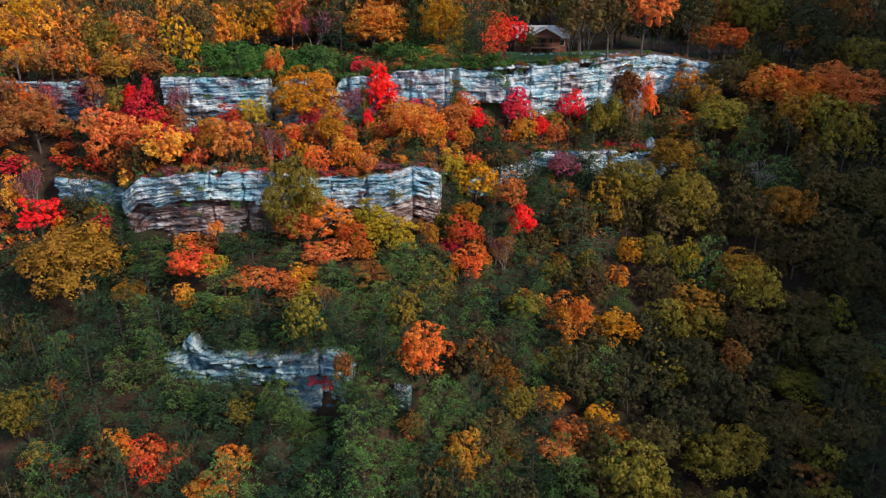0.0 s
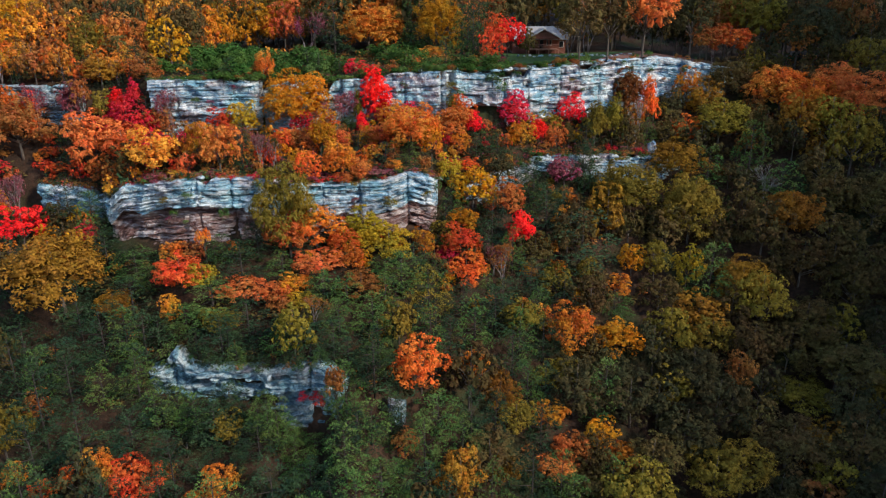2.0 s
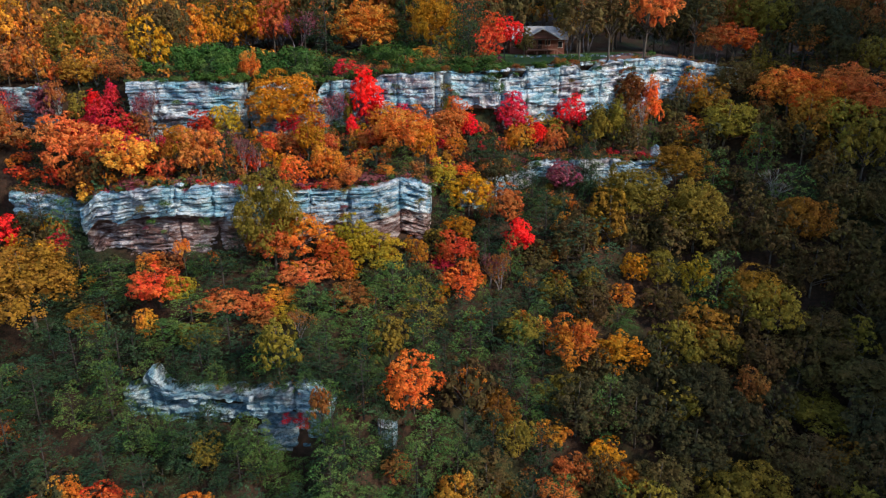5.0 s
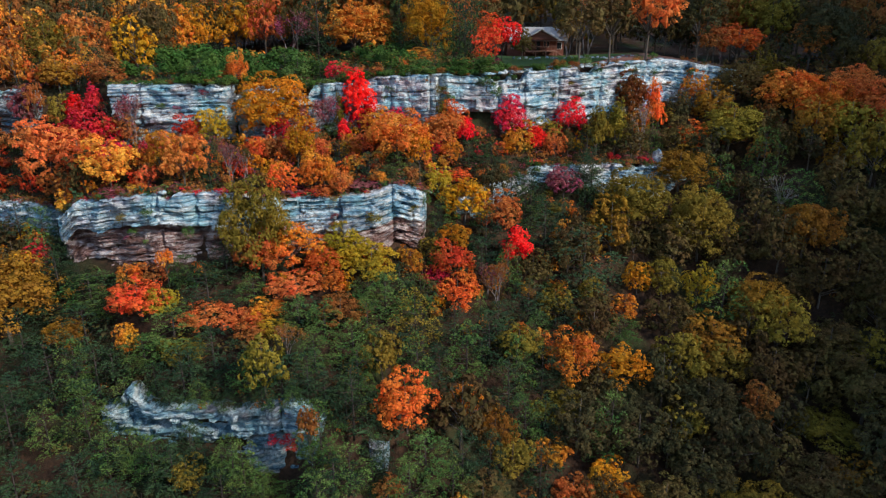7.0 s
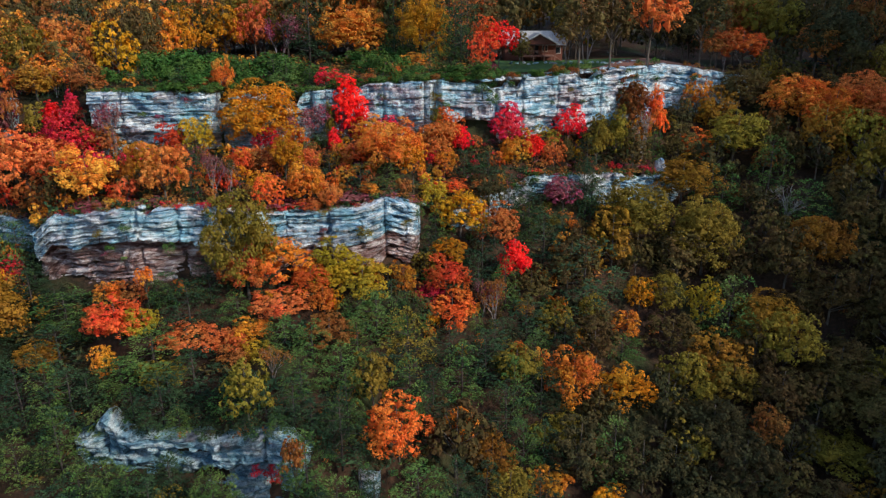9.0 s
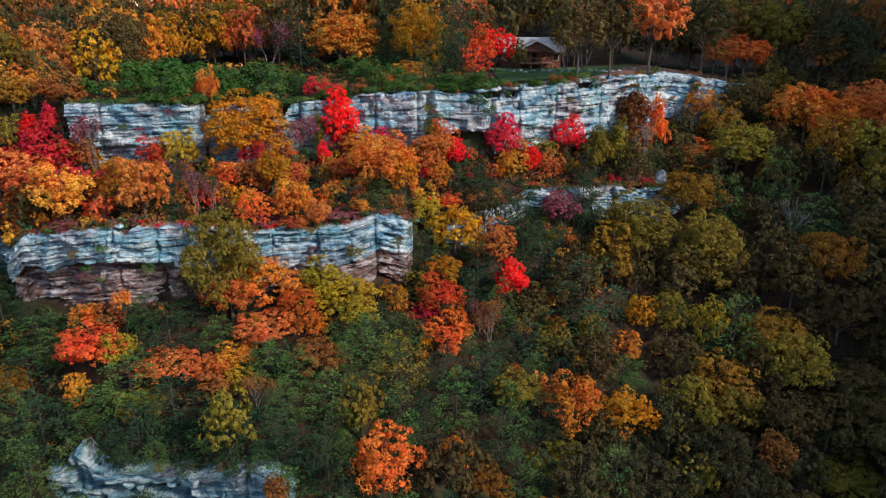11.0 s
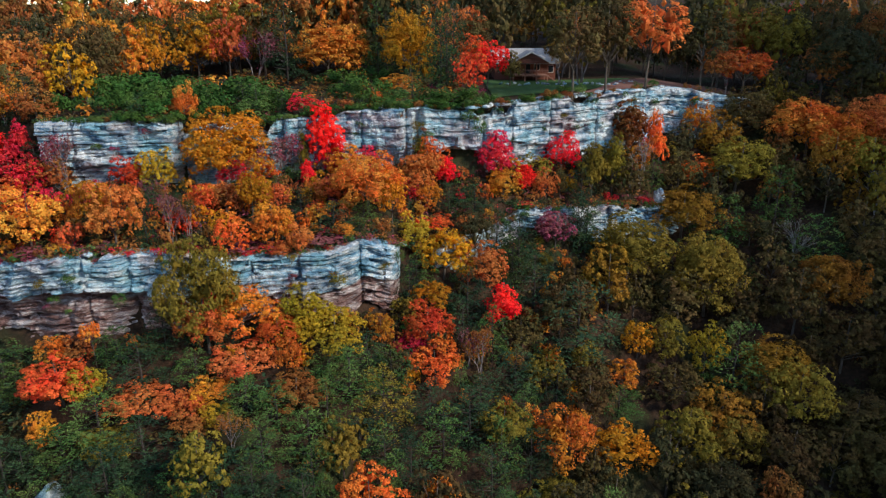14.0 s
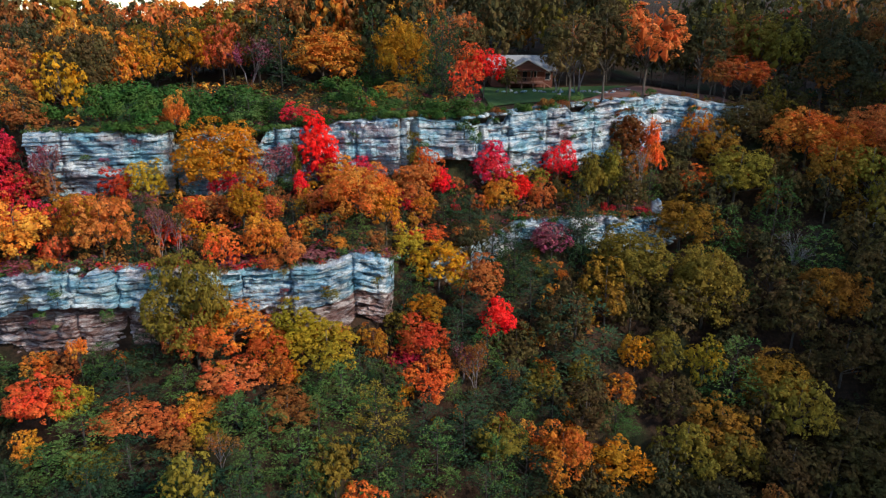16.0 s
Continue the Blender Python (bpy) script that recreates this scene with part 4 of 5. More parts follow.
for X, Y, HIGH, WIDE in (
    (-7.2, 97, 5.9, 6.6),
):
    plant("g", "Y", X, Y, HIGH, WIDE)

for X, Y, HIGH, WIDE in (
    (9.6, 100.2, 8, 4.2), (-16.3, 85.5, 4.5, 4.1), (-34.3, 166, 9.1, 7.8),
):
    plant("x", "D", X, Y, HIGH, WIDE)

for X, Y, HIGH, WIDE in (
    (-34.5, 89.2, 5.7, 6.5),
):
    plant("g", "S", X, Y, HIGH, WIDE)

for X, Y, HIGH, WIDE in (
    (-35.9, 95.8, 2, 2.6),
):
    plant("s", "O", X, Y, HIGH, WIDE)

for X, Y, HIGH, WIDE in (
    (-31.9, 91.9, 6.1, 2),
):
    plant("t", "O", X, Y, HIGH, WIDE)

for X, Y, HIGH, WIDE in (
    (-43.7, 88, 3.1, 4.3), (39.9, 100.8, 7.8, 7), (42.5, 127.1, 8.7, 9.3), (-55.5, 204.5, 12.8, 11), (-54, 115.7, 5.4, 5.3), (52.1, 139, 8.5, 6.7),
    (-16.7, 192, 8.5, 8.9), (24.4, 190.2, 8.5, 7.6), (-43.4, 87, 4.9, 4.9), (8.1, 84.7, 6, 4.8), (8.7, 76.2, 4, 3.9), (48.3, 105.5, 7.9, 7.9),
):
    plant("b", "K", X, Y, HIGH, WIDE)

for X, Y, HIGH, WIDE in (
    (-1.5, 91.2, 8.7, 6.2),
):
    plant("p", "L", X, Y, HIGH, WIDE)

for X, Y, HIGH, WIDE in (
    (31.8, 118, 10.7, 10.3),
):
    plant("g", "L", X, Y, HIGH, WIDE)

for X, Y, HIGH, WIDE in (
    (11.1, 145, 9.5, 4.8),
):
    plant("h", "S", X, Y, HIGH, WIDE)

for X, Y, HIGH, WIDE in (
    (-59.3, 181, 12.3, 15.2),
):
    plant("g", "T", X, Y, HIGH, WIDE)

for X, Y, HIGH, WIDE in (
    (9.5, 112, 8.7, 4.4),
):
    plant("t", "E", X, Y, HIGH, WIDE)

for X, Y, HIGH, WIDE in (
    (-50.9, 89, 12.1, 11.9),
):
    plant("g", "K", X, Y, HIGH, WIDE)

for X, Y, HIGH, WIDE in (
    (42.7, 90.7, 10.3, 4.1),
):
    plant("h", "D", X, Y, HIGH, WIDE)

plant("x", "P", -41.2, 109.4, 9.8, 3.8)
plant("x", "D", 30.5, 151.0, 14.0, 11.0)
# pines beside the golden tree and before the low eastern ledge, bushes in the upper cliff's clefts
for X, Y, HIGH, WIDE, HUE in ((5.4, 138.6, 12.6, 6.2, "M"), (7.4, 141.5, 14.5, 6.6, "N"), (4.6, 150.0, 15.0, 7.0, "N"), (-4.4, 158.0, 13.0, 7.5, "N"), (-6.5, 163.0, 15.0, 8.0, "M"),
                              (15.6, 113.4, 8.0, 4.6, "N"), (14.6, 112.6, 7.2, 4.4, "M"), (11.8, 111.6, 5.6, 4.0, "N"), (26.0, 120.0, 10.0, 4.8, "N"), (25.0, 119.4, 8.6, 4.4, "N")):
    plant("p", HUE, X, Y, HIGH, WIDE)
for X, Y, HIGH, WIDE, KIND, HUE in ((1.0, 105.4, 7.5, 4.2, "p", "N"), (0.4, 103.6, 4.6, 3.0, "f", "L"), (1.8, 107.6, 6.5, 4.0, "p", "M"), (0.9, 102.4, 3.2, 2.6, "s", "J")):
    plant(KIND, HUE, X, Y, HIGH, WIDE)
plant("f", "L", 2.1, along(2.1, UX, UY) - 0.5, 4.4, 2.0, 53.4)
plant("s", "L", 1.9, along(1.9, UX, UY) - 0.3, 2.2, 1.7, 57.6)
plant("s", "J", 9.0, along(9.0, UX, UY) - 0.7, 2.6, 2.8, 58.6)
plant("s", "J", 10.6, along(10.6, UX, UY) - 0.8, 3.0, 1.8, 56.8)
plant("s", "L", -7.0, along(-7.0, MX, MY) - 0.9, 2.4, 2.4, 42.6)
plant("x", "K", 27.0, 153.5, 9.0, 6.0)

# the rest of the woods, thinning round the trees above
fill = random.Random(77)


def clear_of(x, y, r, share=0.72):
    return all((x - a_) ** 2 + (y - b2) ** 2 > (share * (r + c)) ** 2 for a_, b2, c, _ in PLANTED)


def pick(weights):
    return fill.choices(list(weights), list(weights.values()))[0]


def cliff_gap(x, y):
    """How far uphill the next tall cliff face is, and its height."""
    best = (99.0, 0.0)
    for XS, YS, HS in ((UX, UY, UH), (MX, MY, MH), (LX, LY, LH)):
        d, h = along(x, XS, YS) - y, along(x, XS, HS)
        if -2.2 < d < best[0] and h > 1.5:
            best = (d, h)
    return best


def fill_woods(count, xr, yr, size, kinds_, colours, tall=1.3, share=0.62):
    for _ in range(count):
        x, y = fill.uniform(*xr), fill.uniform(*yr)
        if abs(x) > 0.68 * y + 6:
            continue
        w = fill.uniform(*size)
        d, h = cliff_gap(x, y)
        high = w * fill.uniform(tall * 0.85, tall * 1.2) + 0.6
        if d < 1.2:
            continue
        hidden = (x < -41 and y < 90) or -57 < x < -45
        if d < 9 and h > 2 and not hidden:
            high = min(high, (0.45 if x > 8 else 0.30) * h + 0.22 * d)
            w = min(w, high * 1.1)
        if hidden and d < 9:
            high = min(high, 5.0)
            w = min(w, 4.2)
        if 10 < x < 62 and y > along(x, UX, UY) and y < 158 + 0.1 * max(x - 30, 0):
            continue
        if -46 < x < 10 and 0 < y - along(x, UX, UY) < 9.5:
            continue
        if 36 < x < 43 and 121 < y < 131:
            continue
        if 12 < x < 30 and 140 < y < 172:
            continue
        if not clear_of(x, y, w / 2, share):
            continue
        k = pick(kinds_)
        c = pick(colours)
        if k == "f" and w < 3.0:
            k = "y"
        if c in "CS" and y < along(x, MX, MY):
            c = "B"
        if k == "p":
            # mostly dark needles on the left, putting its shade into the colour
            c = "N" if fill.random() < (0.25 if x > -20 else 0.85) else "M"
        plant(k, c, x, y, high, w)


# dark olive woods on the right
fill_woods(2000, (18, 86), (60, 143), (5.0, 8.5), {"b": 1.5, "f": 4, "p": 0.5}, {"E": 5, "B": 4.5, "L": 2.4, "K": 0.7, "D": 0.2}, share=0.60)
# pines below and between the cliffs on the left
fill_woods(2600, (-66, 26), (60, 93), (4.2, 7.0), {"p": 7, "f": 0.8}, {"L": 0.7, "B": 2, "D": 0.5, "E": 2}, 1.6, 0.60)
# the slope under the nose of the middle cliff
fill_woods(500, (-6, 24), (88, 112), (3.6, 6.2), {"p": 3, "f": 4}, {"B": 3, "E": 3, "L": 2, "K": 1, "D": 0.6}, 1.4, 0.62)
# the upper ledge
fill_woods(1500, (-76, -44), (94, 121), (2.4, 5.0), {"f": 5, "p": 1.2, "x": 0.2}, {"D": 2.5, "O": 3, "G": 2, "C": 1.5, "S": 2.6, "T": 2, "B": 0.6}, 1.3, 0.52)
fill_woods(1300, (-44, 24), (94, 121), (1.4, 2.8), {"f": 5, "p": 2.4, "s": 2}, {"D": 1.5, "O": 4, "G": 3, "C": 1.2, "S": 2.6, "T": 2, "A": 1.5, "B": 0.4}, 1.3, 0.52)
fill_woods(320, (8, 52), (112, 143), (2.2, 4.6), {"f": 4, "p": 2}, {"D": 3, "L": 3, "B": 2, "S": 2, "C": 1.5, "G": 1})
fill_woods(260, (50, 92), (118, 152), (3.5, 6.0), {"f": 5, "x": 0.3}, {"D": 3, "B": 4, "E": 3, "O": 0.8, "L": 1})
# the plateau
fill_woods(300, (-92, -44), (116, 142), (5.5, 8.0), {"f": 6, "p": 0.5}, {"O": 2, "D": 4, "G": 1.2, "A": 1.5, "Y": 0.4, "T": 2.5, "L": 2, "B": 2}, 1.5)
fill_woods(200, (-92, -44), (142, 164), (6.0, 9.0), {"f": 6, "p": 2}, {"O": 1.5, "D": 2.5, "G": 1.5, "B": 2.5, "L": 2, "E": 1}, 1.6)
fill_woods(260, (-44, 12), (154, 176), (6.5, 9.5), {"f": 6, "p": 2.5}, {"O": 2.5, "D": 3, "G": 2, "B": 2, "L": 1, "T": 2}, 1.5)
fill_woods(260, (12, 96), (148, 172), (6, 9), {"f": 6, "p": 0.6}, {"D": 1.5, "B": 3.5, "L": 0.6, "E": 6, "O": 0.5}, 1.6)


# junipers along the plateau's edge
for _ in range(80):
    x = fill.uniform(-46, 9)
    y = along(x, UX, UY) + fill.uniform(1.8, 8.0)
    w = fill.uniform(2.2, 4.5)
    if clear_of(x, y, w / 2, 0.5):
        if fill.random() < 0.3:
            plant("p", "M" if fill.random() < 0.5 else "N", x, y, w * fill.uniform(1.1, 1.6), w)
        else:
            plant("j", "J" if fill.random() < 0.75 else "M", x, y, w * fill.uniform(0.8, 1.2), w)
for _ in range(14):
    x = fill.uniform(6, 54)
    y = along(x, UX, UY) + fill.uniform(0.3, 2.4)
    w = fill.uniform(1.0, 2.2)
    plant("s", "J" if fill.random() < 0.6 else "D", x, y, w * fill.uniform(0.7, 1.0), w)
for _ in range(34):
    x = fill.uniform(-44, 2)
    y = along(x, MX, MY) + fill.uniform(0.4, 2.2)
    w = fill.uniform(0.9, 2.0)
    plant("s", pick({"M": 4, "P": 2, "D": 3, "N": 2, "C": 0.4}), x, y, w * fill.uniform(0.6, 0.9), w)
for _ in range(60):
    x = fill.uniform(-40, 25)
    w = fill.uniform(1.2, 2.6)
    plant("j" if x < 30 else "s", pick({"J": 4, "M": 2, "D": 1}), x, along(x, UX, UY) + fill.uniform(0.0, 0.9), w * fill.uniform(0.6, 0.9), w)
# shrubs rooted on the broken tops of the cliffs
for x, y, z in LEDGES:
    for _ in range(2):
        w = fill.uniform(0.9, 1.7)
        plant("s", pick({"J": 3, "M": 2, "D": 1.5, "P": 0.5}), x + fill.uniform(-1.2, 1.2), y + fill.uniform(-0.1, 0.5), w * fill.uniform(0.7, 1.0), w, z)
# and in the cracks of their faces
for XS, YS, ZS, HS, x0, x1, count in ((UX, UY, UZ, UH, -38, 54, 46), (MX, MY, MZ, MH, -42, 2, 22), (MX, MY, MZ, MH, 10, 42, 14)):
    for _ in range(count):
        x = fill.uniform(x0, x1)
        w = fill.uniform(0.7, 1.7)
        plant("s", pick({"J": 3, "M": 3, "D": 1.5, "L": 1.5, "P": 0.5}), x, along(x, XS, YS) - 0.45, w * fill.uniform(0.8, 1.3), w, along(x, XS, ZS) - along(x, XS, HS) * fill.uniform(0.08, 0.8))
# pines crowding the lower cliff, above and below it
for x, dy, high, wide in ((-37, -2.5, 8.5, 5.0), (-34.5, -4, 6.5, 5.0), (-30, -3.2, 5.5, 4.4), (-27, -5, 7.0, 5.2), (-22, -3, 5.0, 3.8), (-19.5, -3.5, 7.5, 4.6), (-11, -2.6, 8.5, 5.0),
                          (-8, -3.5, 6.5, 5.0), (-40, 2, 8.0, 5.0), (-36, 3, 6.0, 4.5), (-31, 2.6, 4.2, 3.6), (-27, 3.2, 5.5, 4.6), (-23.5, 2.4, 3.8, 3.4), (-20, 3, 5.6, 4.4), (-16, 2.6, 4.6, 4.0), (-13, 3, 6.0, 4.6), (-9, 2.4, 5.0, 4.0)):
    plant("p", "N" if fill.random() < 0.6 else "M", x, along(x, LX, LY) + dy, high, wide)


for x, dy, high, wide in ((-34, 1.2, 3.4, 3.0), (-29, 1.0, 2.6, 2.8), (-25.5, 1.3, 3.2, 3.0), (-22, 1.0, 2.2, 2.4), (-18, 1.3, 2.8, 2.8), (-14.5, 1.1, 3.0, 2.6), (-46, -1, 7, 5), (-49, -3, 8, 5)):
    plant("p", "N" if fill.random() < 0.6 else "M", x, along(x, LX, LY) + dy, high, wide)
for x, dy, high, wide in ((-39, -2.2, 3.6, 3.2), (-35.5, -1.8, 2.4, 2.6), (-31, -2.0, 2.0, 2.4), (-28, -2.4, 3.2, 3.0), (-24.5, -1.8, 2.4, 2.6), (-21.5, -2.4, 4.0, 3.4), (-12, -2.2, 5.2, 3.4), (-18.6, -2.4, 4.6, 3.4), (-26, -1.6, 1.8, 2.2), (-33, -1.6, 1.8, 2.2),
                          (-31.8, -3.4, 6.6, 3.4), (-29.4, -4.2, 6.0, 3.4), (-25.2, -3.2, 7.0, 3.2), (-20.6, -3.6, 7.4, 3.6), (-17.2, -4.4, 6.4, 3.2), (-5.9, -1.6, 7.2, 3.4), (-4.6, -1.2, 6.0, 3.0)):
    plant("p", "N" if fill.random() < 0.6 else "M", x, along(x, LX, LY) + dy, high, wide)
for x, z in ((-16.5, 25.0), (-15.0, 25.2), (-14.2, 24.6)):
    plant("s", "C", x, along(x, LX, LY) - 1.0, 1.3, 1.6, z)
for x, dy, high, wide in ((-50, -2.5, 8, 5), (-54, -2, 9, 5.5), (-47.5, -3.5, 6, 4.4), (-43, -3.0, 4.2, 3.4), (-37, -2.4, 3.6, 3.0), (-31, -2.0, 3.4, 3.0)):
    plant("p", "N" if fill.random() < 0.6 else "M", x, along(x, MX, MY) + dy, high, wide)


# ---- woods too far to tell apart, and the undergrowth: one joined mesh each ----
def joined(name, label, category, shapes, rows_):
    """rows_: shape, colour, x, y, turn, wide, high."""
    codes = sorted({r[1] for r in rows_})
    verts, faces, mats, n = [], [], [], 0
    cache = {}
    for me, code, x, y, turn, wide, high in rows_:
        high = min(high, skyline(x, y) - land_height(x, y))
        if me.name not in cache:
            v = np.empty(len(me.vertices) * 3)
            me.vertices.foreach_get("co", v)
            cache[me.name] = v.reshape(-1, 3), [tuple(p.vertices) for p in me.polygons]
        v, polys = cache[me.name]
        c, s = math.cos(turn), math.sin(turn)
        q = np.stack([(v[:, 0] * c - v[:, 1] * s) * wide + x, (v[:, 0] * s + v[:, 1] * c) * wide + y, v[:, 2] * high + standing(x, y) - 0.1], axis=1)
        verts.append(q)
        faces += [tuple(i + n for i in p) for p in polys]
        mats += [codes.index(code)] * len(polys)
        n += len(v)
    me = bpy.data.meshes.new(name)
    me.from_pydata(np.concatenate(verts).tolist(), [], faces)
    for code in codes:
        me.materials.append(LEAF[code][0])
    me.polygons.foreach_set("material_index", mats)
    return tagged(new(name, me), label, category, kind="stuff")


FAR = [s[0] for s in kinds(broad_tree, range(35, 40), bark, leaves=270, low=0.1, size=0.053, clumps=11, tufts=5)] + [s[0] for s in kinds(pine_tree, (90, 91), bark, leaves=700)]
rows_ = []
for _ in range(150):
    x, y = fill.uniform(-150, 150), fill.uniform(164, 215)
    hue = {"D": 3, "B": 2, "L": 2, "E": 1.5, "O": 3.5, "T": 4, "G": 1} if x < 0 else {"D": 1.2, "B": 4, "L": 2.5, "E": 5, "O": 0.4}
    w = fill.uniform(8, 12)
    rows_.append((fill.choice(FAR[:5]) if fill.random() < 0.8 else fill.choice(FAR[5:]), pick(hue), x, y, fill.uniform(0, 6.28), w, w * (fill.uniform(1.5, 1.9) + (0.35 if x < 10 else 0.0))))
for _ in range(70):
    w = fill.uniform(9, 12)
    rows_.append((fill.choice(FAR[:5]), pick({"D": 3, "B": 1.5, "L": 2, "O": 3, "T": 4, "E": 1.5}), fill.uniform(-125, 4), fill.uniform(163, 186), fill.uniform(0, 6.28), w, w * fill.uniform(1.6, 2.0)))
for _ in range(26):
    w = fill.uniform(8, 11)
    rows_.append((fill.choice(FAR), pick({"B": 3, "E": 4, "L": 1.5, "D": 1}), fill.uniform(2, 52), fill.uniform(176, 212), fill.uniform(0, 6.28), w, w * fill.uniform(1.7, 2.1)))
for i, r in enumerate(rows_):
    if r[0] in FAR[5:]:
        rows_[i] = (r[0], "N", *r[2:])
joined("far_woods", "mixed autumn woods rolling back behind the plateau", "woods", FAR, rows_)

LOW = [s[0] for s in kinds(shrub, range(95, 100), bark, leaves=38, size=0.108)]
rows_ = []
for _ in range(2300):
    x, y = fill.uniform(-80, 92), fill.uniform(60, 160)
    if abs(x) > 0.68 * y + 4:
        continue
    d, h = cliff_gap(x, y)
    if -1.2 < d < 0.7 and h > 2 and fill.random() < 0.85:
        continue
    if 12 < x < 62 and y > along(x, UX, UY) + 1.5:
        continue
    if x > 24 and y < 130 and fill.random() < 0.15:
        continue
    if x > 20 and y < 130:
        hue = {"E": 4, "B": 5, "N": 1, "D": 0.5}
    elif y > along(x, MX, MY):
        hue = {"D": 4, "B": 3, "N": 3, "P": 1, "O": 1}
    else:
        hue = {"N": 5, "E": 3, "B": 2, "D": 0.4}
    w = fill.uniform(1.6, 3.4)
    if d < 5 and h > 2:
        w = min(w, 1.8)
    rows_.append((fill.choice(LOW), pick(hue), x, y, fill.uniform(0, 6.28), w, w * fill.uniform(0.5, 0.85)))
for _ in range(1100):
    x = fill.uniform(-60, 40)
    a_, b2 = along(x, MX, MY) + 1.0, along(x, UX, UY) - 0.6
    w = fill.uniform(1.0, 2.2)
    rows_.append((fill.choice(LOW), pick({"D": 3, "P": 2, "N": 3, "B": 2, "C": 0.6}), x, a_ + (b2 - a_) * fill.random() ** 1.5, fill.uniform(0, 6.28), w, w * fill.uniform(0.4, 0.8)))
for XS, YS, near, deep, hues, count in ((LX, LY, 0.3, 6.5, {"N": 4, "E": 2, "M": 2, "D": 0.6}, 330), (MX, MY, -0.3, -4.5, {"N": 4, "M": 3, "D": 1, "B": 1}, 300), (UX, UY, 0.2, 2.6, {"J": 4, "N": 3, "M": 2, "D": 2}, 300), (MX, MY, 0.3, 2.6, {"N": 3, "M": 2, "D": 3, "P": 1.5}, 260), (UX, UY, -0.4, -4.0, {"N": 3, "D": 2, "M": 2, "P": 1}, 260)):
    for _ in range(count):
        x = fill.uniform(-46, 2 if XS is LX else 24 if XS is UX and near > 0 else 46)
        w = fill.uniform(0.9, 2.0) * (0.8 if near > 0 else 1.0)
        rows_.append((fill.choice(LOW), pick(hues), x, along(x, XS, YS) + near + (deep - near) * fill.random(), fill.uniform(0, 6.28), w, w * fill.uniform(0.5, 0.9)))
joined("undergrowth", "low mixed brush and saplings covering the hillside", "undergrowth", LOW, rows_)

# ---- the cabin on the plateau ----
def plain(name, first, second, scale, rough=0.8, stretch=(1, 1, 1), metal=0.0):
    m, nt2, b3 = make_material(name, rough, metal)
    nt2.links.new(ramp(nt2, noise_node(nt2, scale, 5, 0.6, stretch), [(0.3, first), (0.7, second)]), b3.inputs["Base Color"])
    bump(nt2, b3, noise_node(nt2, scale * 3, 4, 0.6, stretch), 0.4, 0.03)
    return m


timber = plain("red_timber", (0.13, 0.045, 0.03), (0.24, 0.09, 0.06), 2.0, 0.8, (0.4, 0.4, 6))
deck_wood = plain("deck_wood", (0.22, 0.10, 0.07), (0.38, 0.20, 0.15), 3.0)
shingle = plain("grey_shingles", (0.22, 0.22, 0.23), (0.42, 0.41, 0.40), 2.5, 0.85, (1, 3, 1))
pale_trim = plain("pale_trim", (0.50, 0.47, 0.43), (0.66, 0.63, 0.58), 2.0)
glass, nt, b_ = make_material("window_glass", 0.05, 0, 0.6)
b_.inputs["Base Color"].default_value = (0.02, 0.025, 0.03, 1)
turf = plain("turf", (0.035, 0.085, 0.02), (0.07, 0.14, 0.035), 1.2, 0.95)
bare_soil = plain("bare_soil", (0.15, 0.065, 0.048), (0.26, 0.13, 0.10), 0.6, 0.95)


def box(bm, x0, x1, y0, y1, z0, z1):
    vs = [bm.verts.new(v) for v in ((x0, y0, z0), (x1, y0, z0), (x1, y1, z0), (x0, y1, z0), (x0, y0, z1), (x1, y0, z1), (x1, y1, z1), (x0, y1, z1))]
    for f in ((3, 2, 1, 0), (4, 5, 6, 7), (0, 1, 5, 4), (1, 2, 6, 5), (2, 3, 7, 6), (3, 0, 4, 7)):
        bm.faces.new([vs[i] for i in f])


def block(name, parent, material, *sizes, label="", bevel=0.015):
    bm = bmesh.new()
    box(bm, *sizes)
    bmesh.ops.bevel(bm, geom=bm.edges[:], offset=bevel, segments=1, affect="EDGES")
    return part(name, from_bm(name, bm, material), parent, label)


def prism(name, parent, material, outline, thick, label=""):
    """A flat plate between an outline and the same outline moved by thick."""
    bm = bmesh.new()
    lo = [bm.verts.new(v) for v in outline]
    hi = [bm.verts.new(Vector(v) + Vector(thick)) for v in outline]
    n = len(outline)
    bm.faces.new(lo[::-1])
    bm.faces.new(hi)
    for i in range(n):
        bm.faces.new((lo[i], lo[(i + 1) % n], hi[(i + 1) % n], hi[i]))
    bmesh.ops.recalc_face_normals(bm, faces=bm.faces)
    return part(name, from_bm(name, bm, material), parent, label)


